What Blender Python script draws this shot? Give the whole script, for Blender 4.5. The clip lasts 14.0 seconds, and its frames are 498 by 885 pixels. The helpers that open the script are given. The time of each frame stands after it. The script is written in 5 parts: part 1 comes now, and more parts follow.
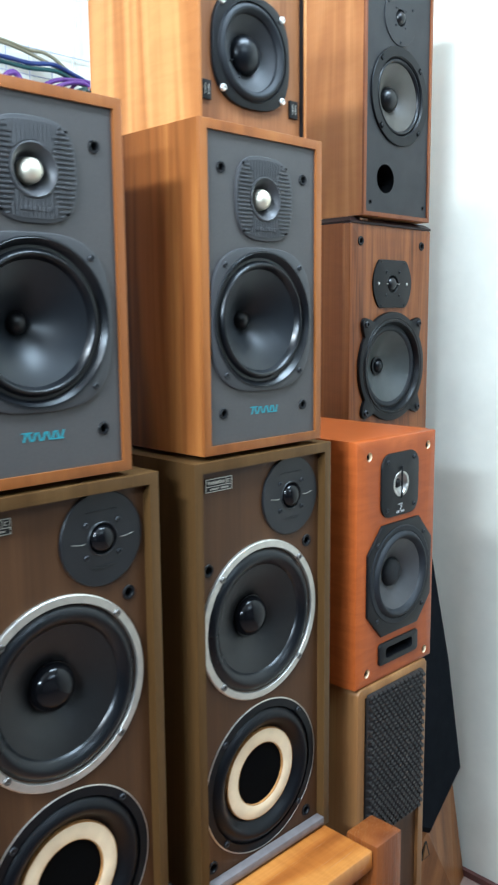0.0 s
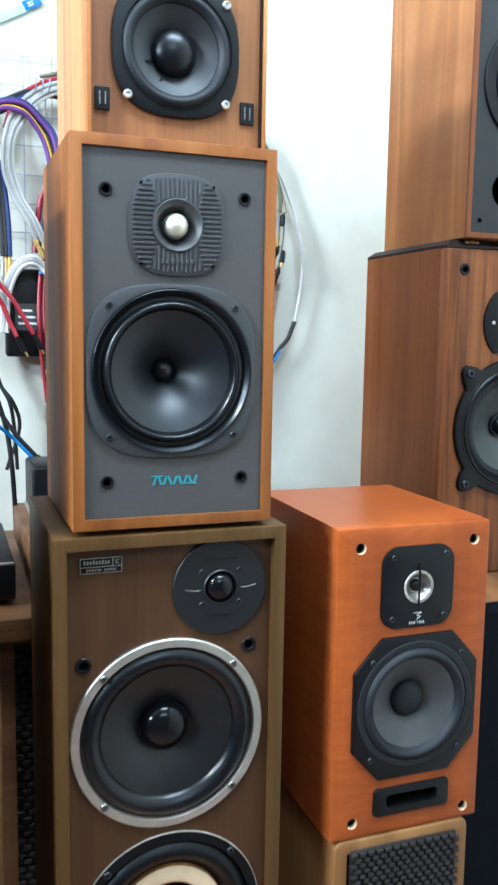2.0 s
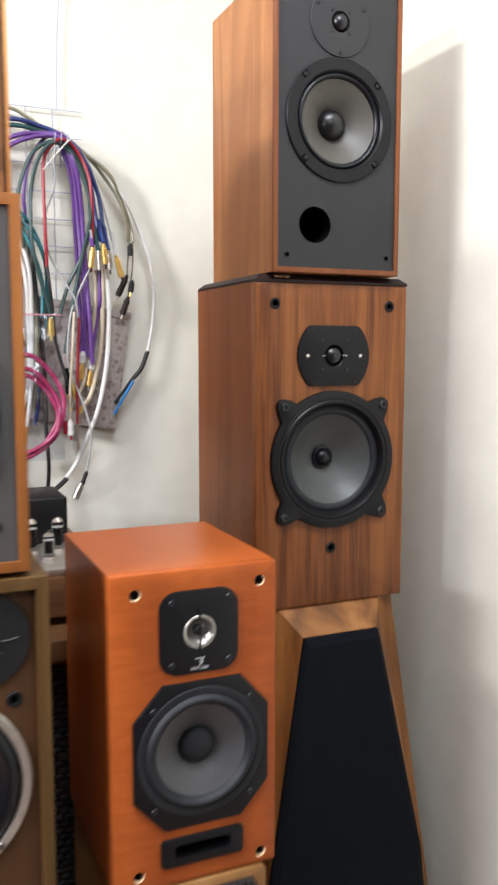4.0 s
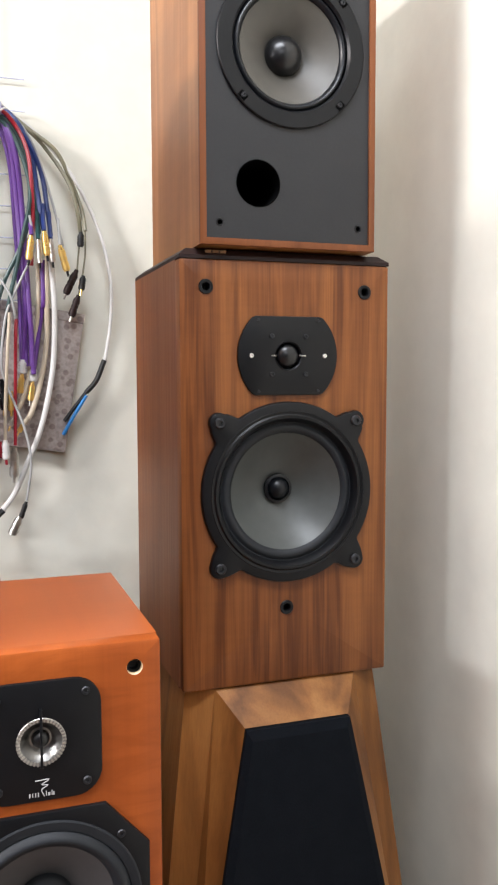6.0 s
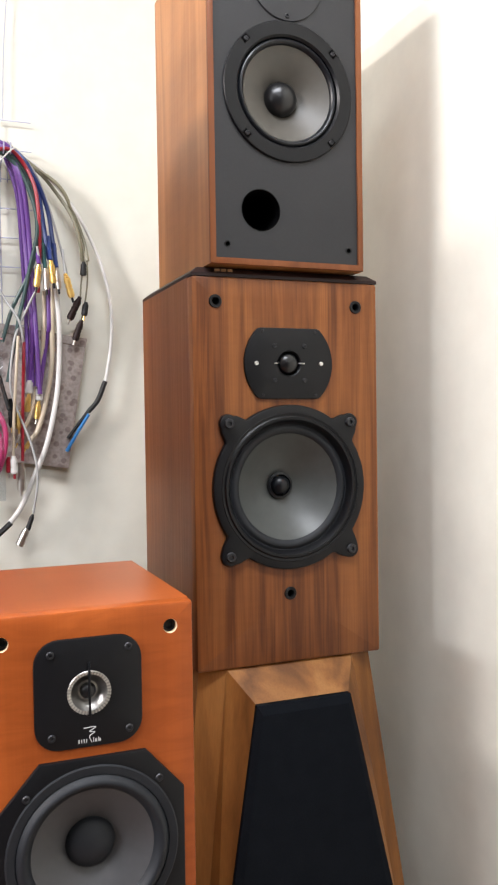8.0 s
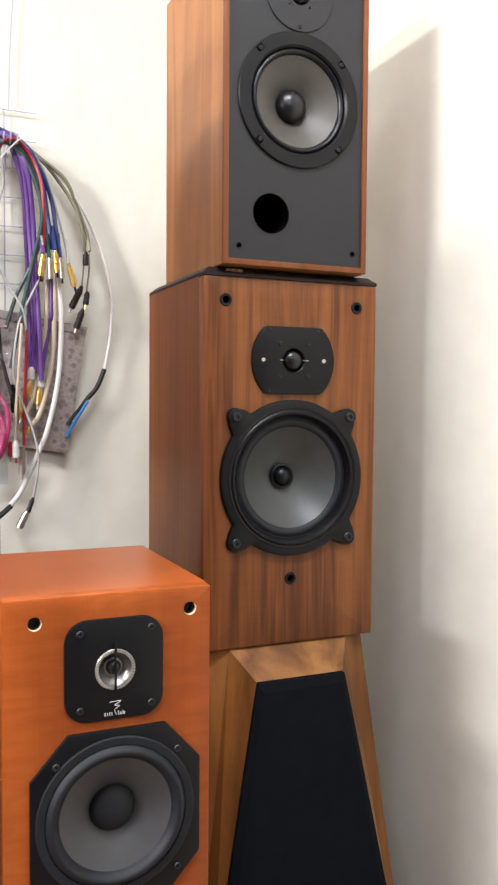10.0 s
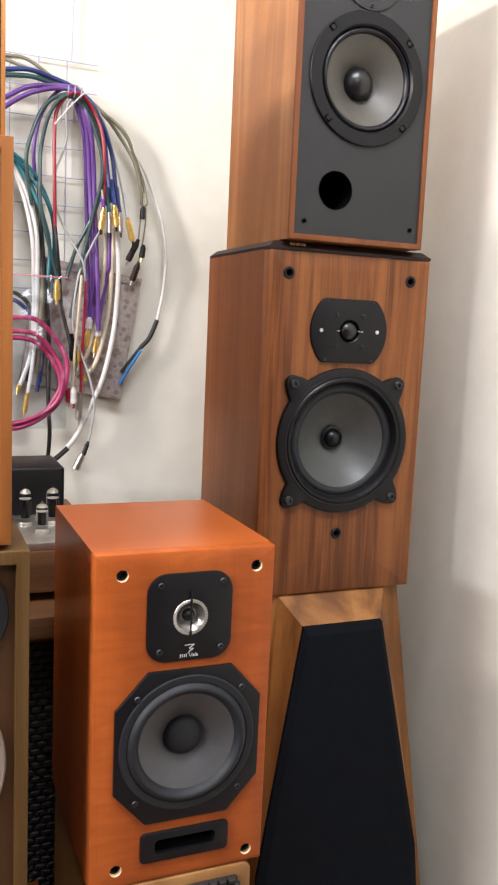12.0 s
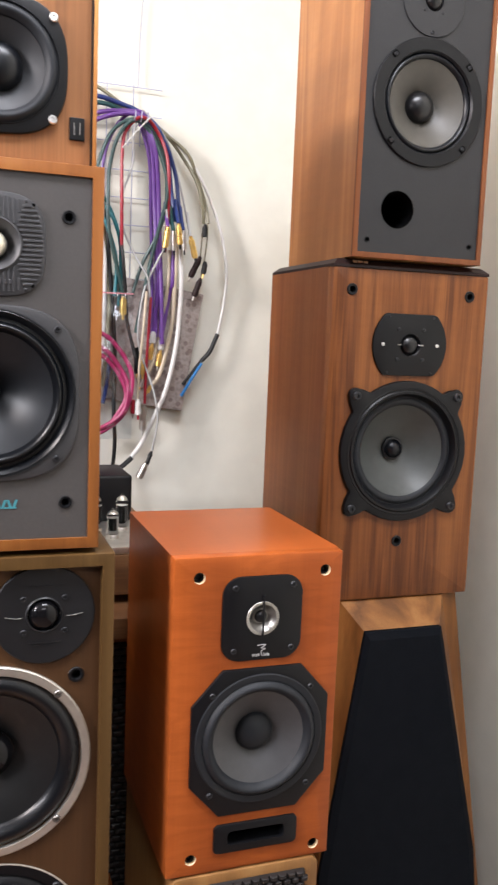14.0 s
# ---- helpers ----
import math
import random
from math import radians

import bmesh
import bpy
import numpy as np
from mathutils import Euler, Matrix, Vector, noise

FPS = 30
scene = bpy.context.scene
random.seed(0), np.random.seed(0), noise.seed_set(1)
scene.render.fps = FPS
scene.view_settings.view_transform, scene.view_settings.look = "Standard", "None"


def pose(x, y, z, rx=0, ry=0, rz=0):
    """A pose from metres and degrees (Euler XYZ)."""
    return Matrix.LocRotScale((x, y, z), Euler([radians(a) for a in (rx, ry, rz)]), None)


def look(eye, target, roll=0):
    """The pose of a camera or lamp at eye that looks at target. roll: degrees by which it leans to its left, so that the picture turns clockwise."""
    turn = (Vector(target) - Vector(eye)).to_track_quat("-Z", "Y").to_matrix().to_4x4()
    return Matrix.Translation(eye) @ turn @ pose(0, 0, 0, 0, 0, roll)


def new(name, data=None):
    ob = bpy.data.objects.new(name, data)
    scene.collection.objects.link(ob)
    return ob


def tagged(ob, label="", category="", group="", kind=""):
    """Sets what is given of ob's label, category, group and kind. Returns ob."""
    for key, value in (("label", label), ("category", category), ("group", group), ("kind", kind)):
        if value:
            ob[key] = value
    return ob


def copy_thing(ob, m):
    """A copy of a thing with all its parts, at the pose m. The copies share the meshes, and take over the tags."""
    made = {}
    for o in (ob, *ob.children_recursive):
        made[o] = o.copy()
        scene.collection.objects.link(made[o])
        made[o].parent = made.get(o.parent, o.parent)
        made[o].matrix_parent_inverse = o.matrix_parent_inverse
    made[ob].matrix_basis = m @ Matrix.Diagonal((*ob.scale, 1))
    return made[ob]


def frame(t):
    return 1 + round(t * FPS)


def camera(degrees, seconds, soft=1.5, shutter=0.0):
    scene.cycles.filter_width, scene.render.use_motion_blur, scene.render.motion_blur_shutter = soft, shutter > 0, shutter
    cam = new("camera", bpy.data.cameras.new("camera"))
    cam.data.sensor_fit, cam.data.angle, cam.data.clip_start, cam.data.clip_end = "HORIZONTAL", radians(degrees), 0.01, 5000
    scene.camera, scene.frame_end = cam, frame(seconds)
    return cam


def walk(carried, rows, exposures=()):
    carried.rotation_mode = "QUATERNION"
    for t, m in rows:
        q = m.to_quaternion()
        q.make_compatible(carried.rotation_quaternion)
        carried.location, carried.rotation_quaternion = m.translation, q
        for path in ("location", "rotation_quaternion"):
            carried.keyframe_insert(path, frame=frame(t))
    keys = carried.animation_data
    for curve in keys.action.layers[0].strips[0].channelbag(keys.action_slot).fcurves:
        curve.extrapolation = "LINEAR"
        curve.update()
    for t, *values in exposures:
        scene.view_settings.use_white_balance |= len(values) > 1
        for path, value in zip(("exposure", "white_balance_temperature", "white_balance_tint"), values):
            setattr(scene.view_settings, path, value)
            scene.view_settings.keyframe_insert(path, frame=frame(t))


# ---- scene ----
cam = camera(33.1, 14.0, soft=2.2, shutter=0.5)
METRES, EYE, TILT, LEAN, TURN = 1.7, 1.3, 0.0, 0.0, -44.7
ROWS = [
    (0.0, 0.0, 0.0, 0.0, -0.08, -8.65, 0.5),
    (0.5, 0.1048, 0.0047, -0.0001, 6.56, -8.42, 1.71),
    (1.0, 0.1713, 0.0202, -0.0128, 12.62, -9.73, 0.99),
    (1.5, 0.2152, 0.1181, 0.0058, 17.38, -9.33, -1.92),
    (2.0, 0.2623, 0.1815, 0.0182, 24.63, -7.23, -0.93),
    (2.5, 0.3233, 0.2164, 0.0228, 28.12, -6.85, 0.51),
    (3.0, 0.3535, 0.1936, 0.0342, 24.02, -6.53, 0.46),
    (3.5, 0.3541, 0.1779, 0.0336, 20.14, -6.81, 0.52),
    (4.0, 0.3685, 0.2407, 0.0378, 21.29, -6.24, -0.04),
    (6.5, 0.3932, 0.443, 0.0121, 26.41, -4.0, 0.06),
    (7.0, 0.3938, 0.4195, -0.0103, 26.27, -1.88, 0.24),
    (7.5, 0.3941, 0.3931, -0.0115, 24.91, -1.19, 0.66),
    (10.0, 0.3777, 0.3345, -0.0009, 21.44, -2.67, -0.42),
    (10.5, 0.3709, 0.3242, 0.0008, 22.13, -3.32, -0.87),
    (11.0, 0.3664, 0.3105, 0.0142, 22.46, -5.15, -1.37),
    (11.5, 0.3609, 0.286, 0.0282, 22.52, -7.01, -2.14),
    (12.0, 0.3623, 0.2785, 0.0326, 22.62, -7.78, -2.51),
    (12.5, 0.362, 0.274, 0.034, 23.0, -7.75, -2.74),
    (13.0, 0.3608, 0.2698, 0.0336, 23.63, -7.57, -2.77),
    (13.5, 0.3611, 0.2615, 0.0346, 24.29, -7.36, -2.61),
    (14.0, 0.3558, 0.2454, 0.0348, 25.5, -7.16, -2.29),
]
PATH = [(t, pose(0, 0, EYE, TILT, LEAN, TURN) @ pose(METRES * x, METRES * y, METRES * z, 90 + pitch, roll, yaw))
        for t, x, y, z, yaw, pitch, roll in ROWS]
PATH += [(4.2, look((0.810, -0.108, 1.364), (1.557, 1.736, 1.167), 0.4)),
         (6.3, look((1.004, 0.067, 1.327), (1.637, 1.958, 1.177), -0.1)),
         (9.8, look((0.861, -0.041, 1.301), (1.657, 1.791, 1.205), 0.2))]
walk(cam, sorted(PATH, key=lambda row: row[0]),
     [(0, -0.02, 5330, 2), (0.5, 0.07, 5300, 1), (1.0, 0.40, 4950, -2), (1.5, 0.42, 4980, -2), (2.0, 0.05, 5320, 1), (2.5, -0.06, 5900, 9), (3.0, -0.08, 6150, 12), (3.5, -0.24, 6400, 14), (4.0, -0.15, 6450, 15), (7.5, -0.14, 6600, 16), (10, -0.16, 6650, 17), (11, -0.18, 6650, 17), (12, -0.10, 6750, 19), (14, -0.13, 6650, 19)])


# ---- world and light ----
world = bpy.data.worlds.new("world")
scene.world = world
world.use_nodes = True
world.node_tree.nodes["Background"].inputs[0].default_value = (0.9, 0.95, 1.0, 1)
world.node_tree.nodes["Background"].inputs[1].default_value = 0.08
scene.view_settings.exposure = 0.0


def area_lamp(name, at, target, sx, sy, watts, colour, spread=180):
    data = bpy.data.lights.new(name, "AREA")
    data.shape, data.size, data.size_y, data.energy, data.color = "RECTANGLE", sx, sy, watts, colour
    data.spread = radians(spread)
    ob = new(name, data)
    ob.matrix_world = look(at, target)
    return ob


# unseen low source at the left, placed from the shadow edges; no known fitting
area_lamp("unseen_area_light", (-1.75, -0.30, 2.11), (1.2, 0.9, 1.75), 0.6, 0.16, 34, (0.90, 0.96, 1.0), 140)
# unseen sources: high left from shadow edges, overhead from the cone highlights
area_lamp("unseen_area_light", (-1.30, 0.25, 2.66), (1.0, 0.9, 1.55), 0.5, 0.16, 48, (1.0, 0.97, 0.94), 150)
area_lamp("unseen_area_light", (0.95, 0.22, 2.68), (0.98, 0.45, 1.2), 0.85, 0.35, 27, (0.86, 0.94, 1.0), 150)
# added weak fill from behind the camera, no known lamp there
area_lamp("unseen_area_light", (0.70, -1.35, 2.66), (0.95, 0.9, 1.6), 0.9, 0.5, 9, (0.86, 0.94, 1.0), 140)


# ---- materials ----
def node_material(name):
    m = bpy.data.materials.new(name)
    m.use_nodes = True
    return m, m.node_tree, m.node_tree.nodes["Principled BSDF"]


def coords(nt, scale):
    tc, mp = nt.nodes.new("ShaderNodeTexCoord"), nt.nodes.new("ShaderNodeMapping")
    mp.inputs["Scale"].default_value = scale
    nt.links.new(tc.outputs["Object"], mp.inputs["Vector"])
    return mp.outputs["Vector"]


def noise_node(nt, vec, scale, detail=4, rough=0.5, distortion=0.0):
    n = nt.nodes.new("ShaderNodeTexNoise")
    n.inputs["Scale"].default_value, n.inputs["Detail"].default_value = scale, detail
    n.inputs["Roughness"].default_value, n.inputs["Distortion"].default_value = rough, distortion
    nt.links.new(vec, n.inputs["Vector"])
    return n.outputs["Fac"]


def ramp(nt, fac, stops):
    r = nt.nodes.new("ShaderNodeValToRGB")
    while len(r.color_ramp.elements) < len(stops):
        r.color_ramp.elements.new(0.5)
    for e, (p, c) in zip(r.color_ramp.elements, stops):
        e.position, e.color = p, (*c, 1)
    nt.links.new(fac, r.inputs["Fac"])
    return r.outputs["Color"]


def mix(nt, kind, fac, a, b):
    n = nt.nodes.new("ShaderNodeMix")
    n.data_type, n.blend_type = "RGBA", kind
    for sock, v in ((n.inputs[0], fac), (n.inputs[6], a), (n.inputs[7], b)):
        if hasattr(v, "links"):
            nt.links.new(v, sock)
        else:
            sock.default_value = v if not isinstance(v, tuple) else (*v, 1)
    return n.outputs[2]


def bump(nt, bs, fac, strength, dist):
    b = nt.nodes.new("ShaderNodeBump")
    b.inputs["Strength"].default_value, b.inputs["Distance"].default_value = strength, dist
    nt.links.new(fac, b.inputs["Height"])
    nt.links.new(b.outputs["Normal"], bs.inputs["Normal"])


def wood(name, dark, mid, light, along="z", rough=0.38, band=22.0, contrast=1.0, grain=0.55, curl=0.0, flow=0.045, rings=0, spec=0.32):
    """Veneer with long grain along one axis: broad bands, fine fibres and pores."""
    m, nt, bs = node_material(name)
    dark, mid, light = (tuple(c * 0.74 for c in col) for col in (dark, mid, light))
    stretch = {"x": (flow, 1, 1), "y": (1, flow, 1), "z": (1, 1, flow)}[along]
    fine = {"x": (0.012, 1, 1), "y": (1, 0.012, 1), "z": (1, 1, 0.012)}[along]
    info = nt.nodes.new("ShaderNodeObjectInfo")
    vec = coords(nt, stretch)
    add = nt.nodes.new("ShaderNodeVectorMath")
    add.operation = "ADD"
    nt.links.new(vec, add.inputs[0])
    nt.links.new(info.outputs["Random"], add.inputs[1])
    broad = noise_node(nt, add.outputs[0], band, 3, 0.55, 0.6)
    if rings:
        scaled, wave, lift = (nt.nodes.new("ShaderNodeMath") for _ in range(3))
        scaled.operation, wave.operation, lift.operation = "MULTIPLY", "SINE", "MULTIPLY_ADD"
        scaled.inputs[1].default_value = rings
        lift.inputs[1].default_value, lift.inputs[2].default_value = 0.2, 0.5
        nt.links.new(broad, scaled.inputs[0])
        nt.links.new(scaled.outputs[0], wave.inputs[0])
        nt.links.new(wave.outputs[0], lift.inputs[0])
        broad = lift.outputs[0]
    w = 0.18 / contrast
    base = ramp(nt, broad, [(0.5 - w, dark), (0.5, mid), (0.5 + w, light)])
    fibre = noise_node(nt, coords(nt, fine), 420, 3, 0.6)
    base = mix(nt, "MULTIPLY", grain, base, ramp(nt, fibre, [(0.3, (0.62, 0.58, 0.55)), (0.62, (1.0, 1.0, 1.0))]))
    blotch = noise_node(nt, coords(nt, (1, 1, 1)), 5.0, 2)
    base = mix(nt, "MULTIPLY", 0.5, base, ramp(nt, blotch, [(0.3, (0.8, 0.78, 0.76)), (0.7, (1.0, 1.0, 1.0))]))
    if curl:
        across = {"x": (5, 1, 1), "y": (1, 5, 1), "z": (1, 1, 5)}[along]
        figure = noise_node(nt, coords(nt, across), 11, 3, 0.6, 1.5)
        base = mix(nt, "MULTIPLY", curl, base, ramp(nt, figure, [(0.35, (0.66, 0.60, 0.55)), (0.6, (1.0, 1.0, 1.0))]))
    nt.links.new(base, bs.inputs["Base Color"])
    bs.inputs["Specular IOR Level"].default_value = spec
    rr = ramp(nt, fibre if grain > 0.1 else blotch, [(0.3, (rough + 0.12 * min(1, 2 * grain),) * 3), (0.7, (rough,) * 3)])
    nt.links.new(rr, bs.inputs["Roughness"])
    bump(nt, bs, fibre, 0.22 * min(0.55, grain), 0.0004)
    return m


def plain(name, colour, rough=0.5, metal=0.0, vary=0.12, scale=60, relief=0.0, coat=0.0, spec=0.5):
    m, nt, bs = node_material(name)
    n1 = noise_node(nt, coords(nt, (1, 1, 1)), scale, 4)
    n2 = noise_node(nt, coords(nt, (1, 1, 1)), scale / 12, 2)
    lo = tuple(c * (1 - vary) for c in colour)
    hi = tuple(min(1, c * (1 + vary)) for c in colour)
    base = ramp(nt, n1, [(0.3, lo), (0.7, hi)])
    base = mix(nt, "MULTIPLY", 0.6, base, ramp(nt, n2, [(0.3, (1 - vary,) * 3), (0.7, (1, 1, 1))]))
    nt.links.new(base, bs.inputs["Base Color"])
    nt.links.new(ramp(nt, n2, [(0.3, (min(1, rough + 0.06),) * 3), (0.7, (max(0, rough - 0.04),) * 3)]), bs.inputs["Roughness"])
    bs.inputs["Metallic"].default_value = metal
    bs.inputs["Coat Weight"].default_value = coat
    bs.inputs["Specular IOR Level"].default_value = spec
    if relief:
        bump(nt, bs, n1, 0.4, relief)
    return m


def glass(name, tint=(1, 1, 1), rough=0.02):
    m, nt, bs = node_material(name)
    bs.inputs["Base Color"].default_value = (*tint, 1)
    bs.inputs["Transmission Weight"].default_value = 1.0
    bs.inputs["Roughness"].default_value = rough
    bs.inputs["IOR"].default_value = 1.1
    return m


M_WALL = plain("wall_paint", (0.712, 0.702, 0.622), 0.75, vary=0.03, scale=22, relief=0.0022, spec=0.3)
# grey of the unseen walls, set for how much light they bounce
M_FARWALL = plain("unseen_wall_grey", (0.22, 0.215, 0.205), 0.75, vary=0.04, scale=14)
M_CEIL = plain("ceiling_paint", (0.8, 0.8, 0.78), 0.85, vary=0.02, scale=20)
M_FLOOR = plain("floor_tile", (0.30, 0.20, 0.165), 0.4, vary=0.2, scale=30)
M_SKIRT = plain("skirting_tile", (0.10, 0.035, 0.03), 0.4, vary=0.2)
M_OAK = wood("teak_trim", (0.28, 0.088, 0.018), (0.38, 0.128, 0.027), (0.46, 0.17, 0.040), "z", 0.38, 22, 1.0, 0.3)
M_TEAK_SIDE = wood("teak_side", (0.11, 0.034, 0.009), (0.36, 0.124, 0.028), (0.54, 0.215, 0.052), "z", 0.48, 13, 1.7, 0.4, 0.0, 0.06, 0, 0.10)
M_DITTON = wood("olive_walnut", (0.088, 0.044, 0.013), (0.118, 0.061, 0.019), (0.150, 0.081, 0.027), "z", 0.42, 22, 1.0, 0.35, spec=0.18)
M_DITTON_FRONT = wood("brown_walnut_front", (0.072, 0.031, 0.011), (0.096, 0.042, 0.0150), (0.122, 0.055, 0.0205), "z", 0.44, 22, 1.0, 0.35)
M_CHERRY = wood("cherry_veneer", (0.47, 0.106, 0.022), (0.55, 0.128, 0.026), (0.63, 0.156, 0.033), "z", 0.28, 7, 1.35, 0.16, 0.45, spec=0.22)
M_CHERRY_TOP = wood("cherry_veneer_top", (0.47, 0.106, 0.022), (0.55, 0.128, 0.026), (0.62, 0.152, 0.032), "y", 0.30, 6, 0.8, 0.06, 0.10)
M_WALNUT = wood("walnut_veneer", (0.16, 0.047, 0.012), (0.27, 0.086, 0.022), (0.37, 0.130, 0.034), "z", 0.34, 64, 1.25, 0.6, 0.15)
# side veneer lightened: light the lamps don't bring is put into its colour
M_WALNUT_SIDE = wood("walnut_side_lightened", (0.25, 0.074, 0.018), (0.33, 0.103, 0.025), (0.41, 0.138, 0.035), "z", 0.36, 15, 0.9, 0.4, 0.2)
M_TOPWOOD = wood("light_walnut", (0.44, 0.165, 0.050), (0.55, 0.222, 0.070), (0.66, 0.29, 0.100), "z", 0.36, 7, 0.6, 0.2, 0.15, 0.10, 42)
M_EDGE = wood("walnut_edging", (0.20, 0.058, 0.018), (0.27, 0.085, 0.027), (0.33, 0.11, 0.036), "z", 0.36, 30, 1.0, 0.3)
M_GOLDTEAK = wood("golden_teak", (0.56, 0.215, 0.052), (0.72, 0.31, 0.088), (0.84, 0.41, 0.13), "z", 0.34, 8, 0.9, 0.22, 0.2, 0.08, 36)
M_TAPER = wood("tapered_walnut", (0.19, 0.070, 0.018), (0.36, 0.145, 0.038), (0.48, 0.21, 0.062), "z", 0.36, 14, 1.3, 0.35)
M_TEAKBAFFLE = wood("teak_baffle", (0.24, 0.09, 0.03), (0.36, 0.145, 0.05), (0.44, 0.19, 0.07), "z", 0.42, 26, 1.1)
M_PINE = wood("bench_pine", (0.34, 0.095, 0.018), (0.60, 0.205, 0.036), (0.76, 0.31, 0.065), "x", 0.20, 5, 1.0, 0.35, 0.3, 0.12, 30)
M_POST = wood("bench_post", (0.20, 0.054, 0.014), (0.31, 0.092, 0.022), (0.40, 0.135, 0.032), "z", 0.22, 12, 1.3, 0.35)
M_BIRCH = wood("honey_beech", (0.30, 0.140, 0.046), (0.40, 0.195, 0.066), (0.47, 0.245, 0.09), "z", 0.38, 16, 1.0, 0.3)
M_SHELF = wood("shelf_wood", (0.16, 0.07, 0.03), (0.24, 0.11, 0.045), (0.32, 0.16, 0.07), "x", 0.45, 20)
M_GREY = plain("grey_baffle_paint", (0.062, 0.057, 0.055), 0.5, vary=0.06, scale=300, relief=0.0002)
M_GREYPLASTIC = plain("grey_plastic", (0.039, 0.039, 0.042), 0.42, vary=0.05, scale=200, relief=0.0001)
M_DARKBAFFLE = plain("charcoal_baffle", (0.019, 0.019, 0.021), 0.48, vary=0.06, scale=300, relief=0.0002, spec=0.4)
M_BLACK = plain("black_plastic", (0.004, 0.0043, 0.0055), 0.4, vary=0.1, scale=120, spec=0.28)
M_RUBBER = plain("black_rubber", (0.0035, 0.0044, 0.0065), 0.31, vary=0.12, scale=80, spec=0.36)
M_GLOSSRUBBER = plain("glossy_black_rubber", (0.0032, 0.0040, 0.0056), 0.29, vary=0.12, scale=80, spec=0.42)
M_RADIATOR = plain("dull_black_rubber", (0.0026, 0.0031, 0.0045), 0.36, vary=0.12, scale=80, spec=0.24)
M_MATTE = plain("matt_dark_rubber", (0.0085, 0.0105, 0.0140), 0.58, vary=0.15, scale=70, spec=0.4)
M_SATIN = plain("glossy_black_cone", (0.006, 0.008, 0.011), 0.40, vary=0.1, scale=60)
M_PAPER = plain("grey_black_paper", (0.0058, 0.0060, 0.0066), 0.38, vary=0.15, scale=150, relief=0.0003)
M_GREYCONE = plain("grey_cone", (0.058, 0.058, 0.061), 0.4, vary=0.06, scale=120)
M_DARKCONE = plain("dark_paper_cone", (0.024, 0.025, 0.028), 0.52, vary=0.08, scale=140, relief=0.0002)
M_BEXTRENE = plain("smoky_cone", (0.066, 0.060, 0.050), 0.42, vary=0.06, scale=90)
M_BWCONE = plain("grey_green_cone", (0.062, 0.067, 0.064), 0.38, vary=0.06, scale=90)
M_DOME = plain("black_dome", (0.006, 0.006, 0.007), 0.28, vary=0.1, scale=60)
M_SHINY = plain("polished_black_dome", (0.004, 0.004, 0.005), 0.13, vary=0.1, scale=60, spec=0.3)
M_SILVER = plain("silver_metal", (0.62, 0.60, 0.56), 0.32, 1.0, 0.08)
M_ALU = plain("cast_aluminium", (0.62, 0.60, 0.55), 0.36, 0.9, 0.1)
M_GOLDDOME = plain("champagne_dome", (0.82, 0.76, 0.62), 0.42, 0.8, 0.05)
M_GOLD = plain("gold_plate", (0.90, 0.62, 0.20), 0.3, 0.85, 0.08)
M_CREAM = plain("cream_ring", (0.82, 0.64, 0.42), 0.6, vary=0.09, scale=45)
M_GLUE = plain("brown_glue", (0.42, 0.20, 0.06), 0.5, vary=0.3, scale=120)
M_RAIL = plain("grey_rail_paint", (0.17, 0.15, 0.15), 0.4, vary=0.12, scale=90)
M_TWEETER = plain("blue_black_plastic", (0.0065, 0.0072, 0.0092), 0.42, vary=0.12, scale=90, relief=0.0002)
M_GUNMETAL = plain("gunmetal", (0.22, 0.21, 0.20), 0.35, 0.9, 0.1)
M_DISH = plain("polished_dish", (0.40, 0.385, 0.365), 0.3, 0.95, 0.08)
M_SCREW = plain("dark_screw", (0.035, 0.036, 0.04), 0.4, 0.6, 0.1)
M_BRIGHTSCREW = plain("zinc_screw", (0.75, 0.74, 0.72), 0.3, 0.9, 0.06)
M_CLOTH = plain("black_grille_cloth", (0.0046, 0.0060, 0.0088), 0.95, vary=0.15, scale=500, relief=0.0004, spec=0.12)
M_FOAM = plain("dark_foam", (0.013, 0.0110, 0.0108), 0.45, vary=0.2, scale=200, relief=0.0004)
M_CAPBROWN = plain("dark_brown_cap", (0.018, 0.0075, 0.0068), 0.5, vary=0.15, spec=0.25)
M_TEAL = plain("turquoise_print", (0.045, 0.25, 0.29), 0.5, vary=0.05)
M_WHITE = plain("white_print", (0.8, 0.8, 0.8), 0.5, vary=0.03)
M_SILKPRINT = plain("grey_white_print", (0.46, 0.46, 0.46), 0.5, vary=0.05)
M_HOLE = plain("hole_dark", (0.0015, 0.0015, 0.0016), 0.9, vary=0.1, spec=0.05)


# ---- builders ----
def thing(name, at, label, category, group="", turn=0.0):
    ob = new(name)
    ob.matrix_world = pose(*at, 0, 0, turn)
    return tagged(ob, label, category, group)


def part(name, bm, material, parent=None, label="", smooth=True):
    bmesh.ops.recalc_face_normals(bm, faces=bm.faces)
    me = bpy.data.meshes.new(name)
    bm.to_mesh(me)
    bm.free()
    me.materials.append(material)
    for p in me.polygons:
        p.use_smooth = smooth
    ob = new(name, me)
    if smooth:
        me.set_sharp_from_angle(angle=radians(32))
    if parent is not None:
        ob.parent = parent
    if label:
        ob["label"] = label
    return ob


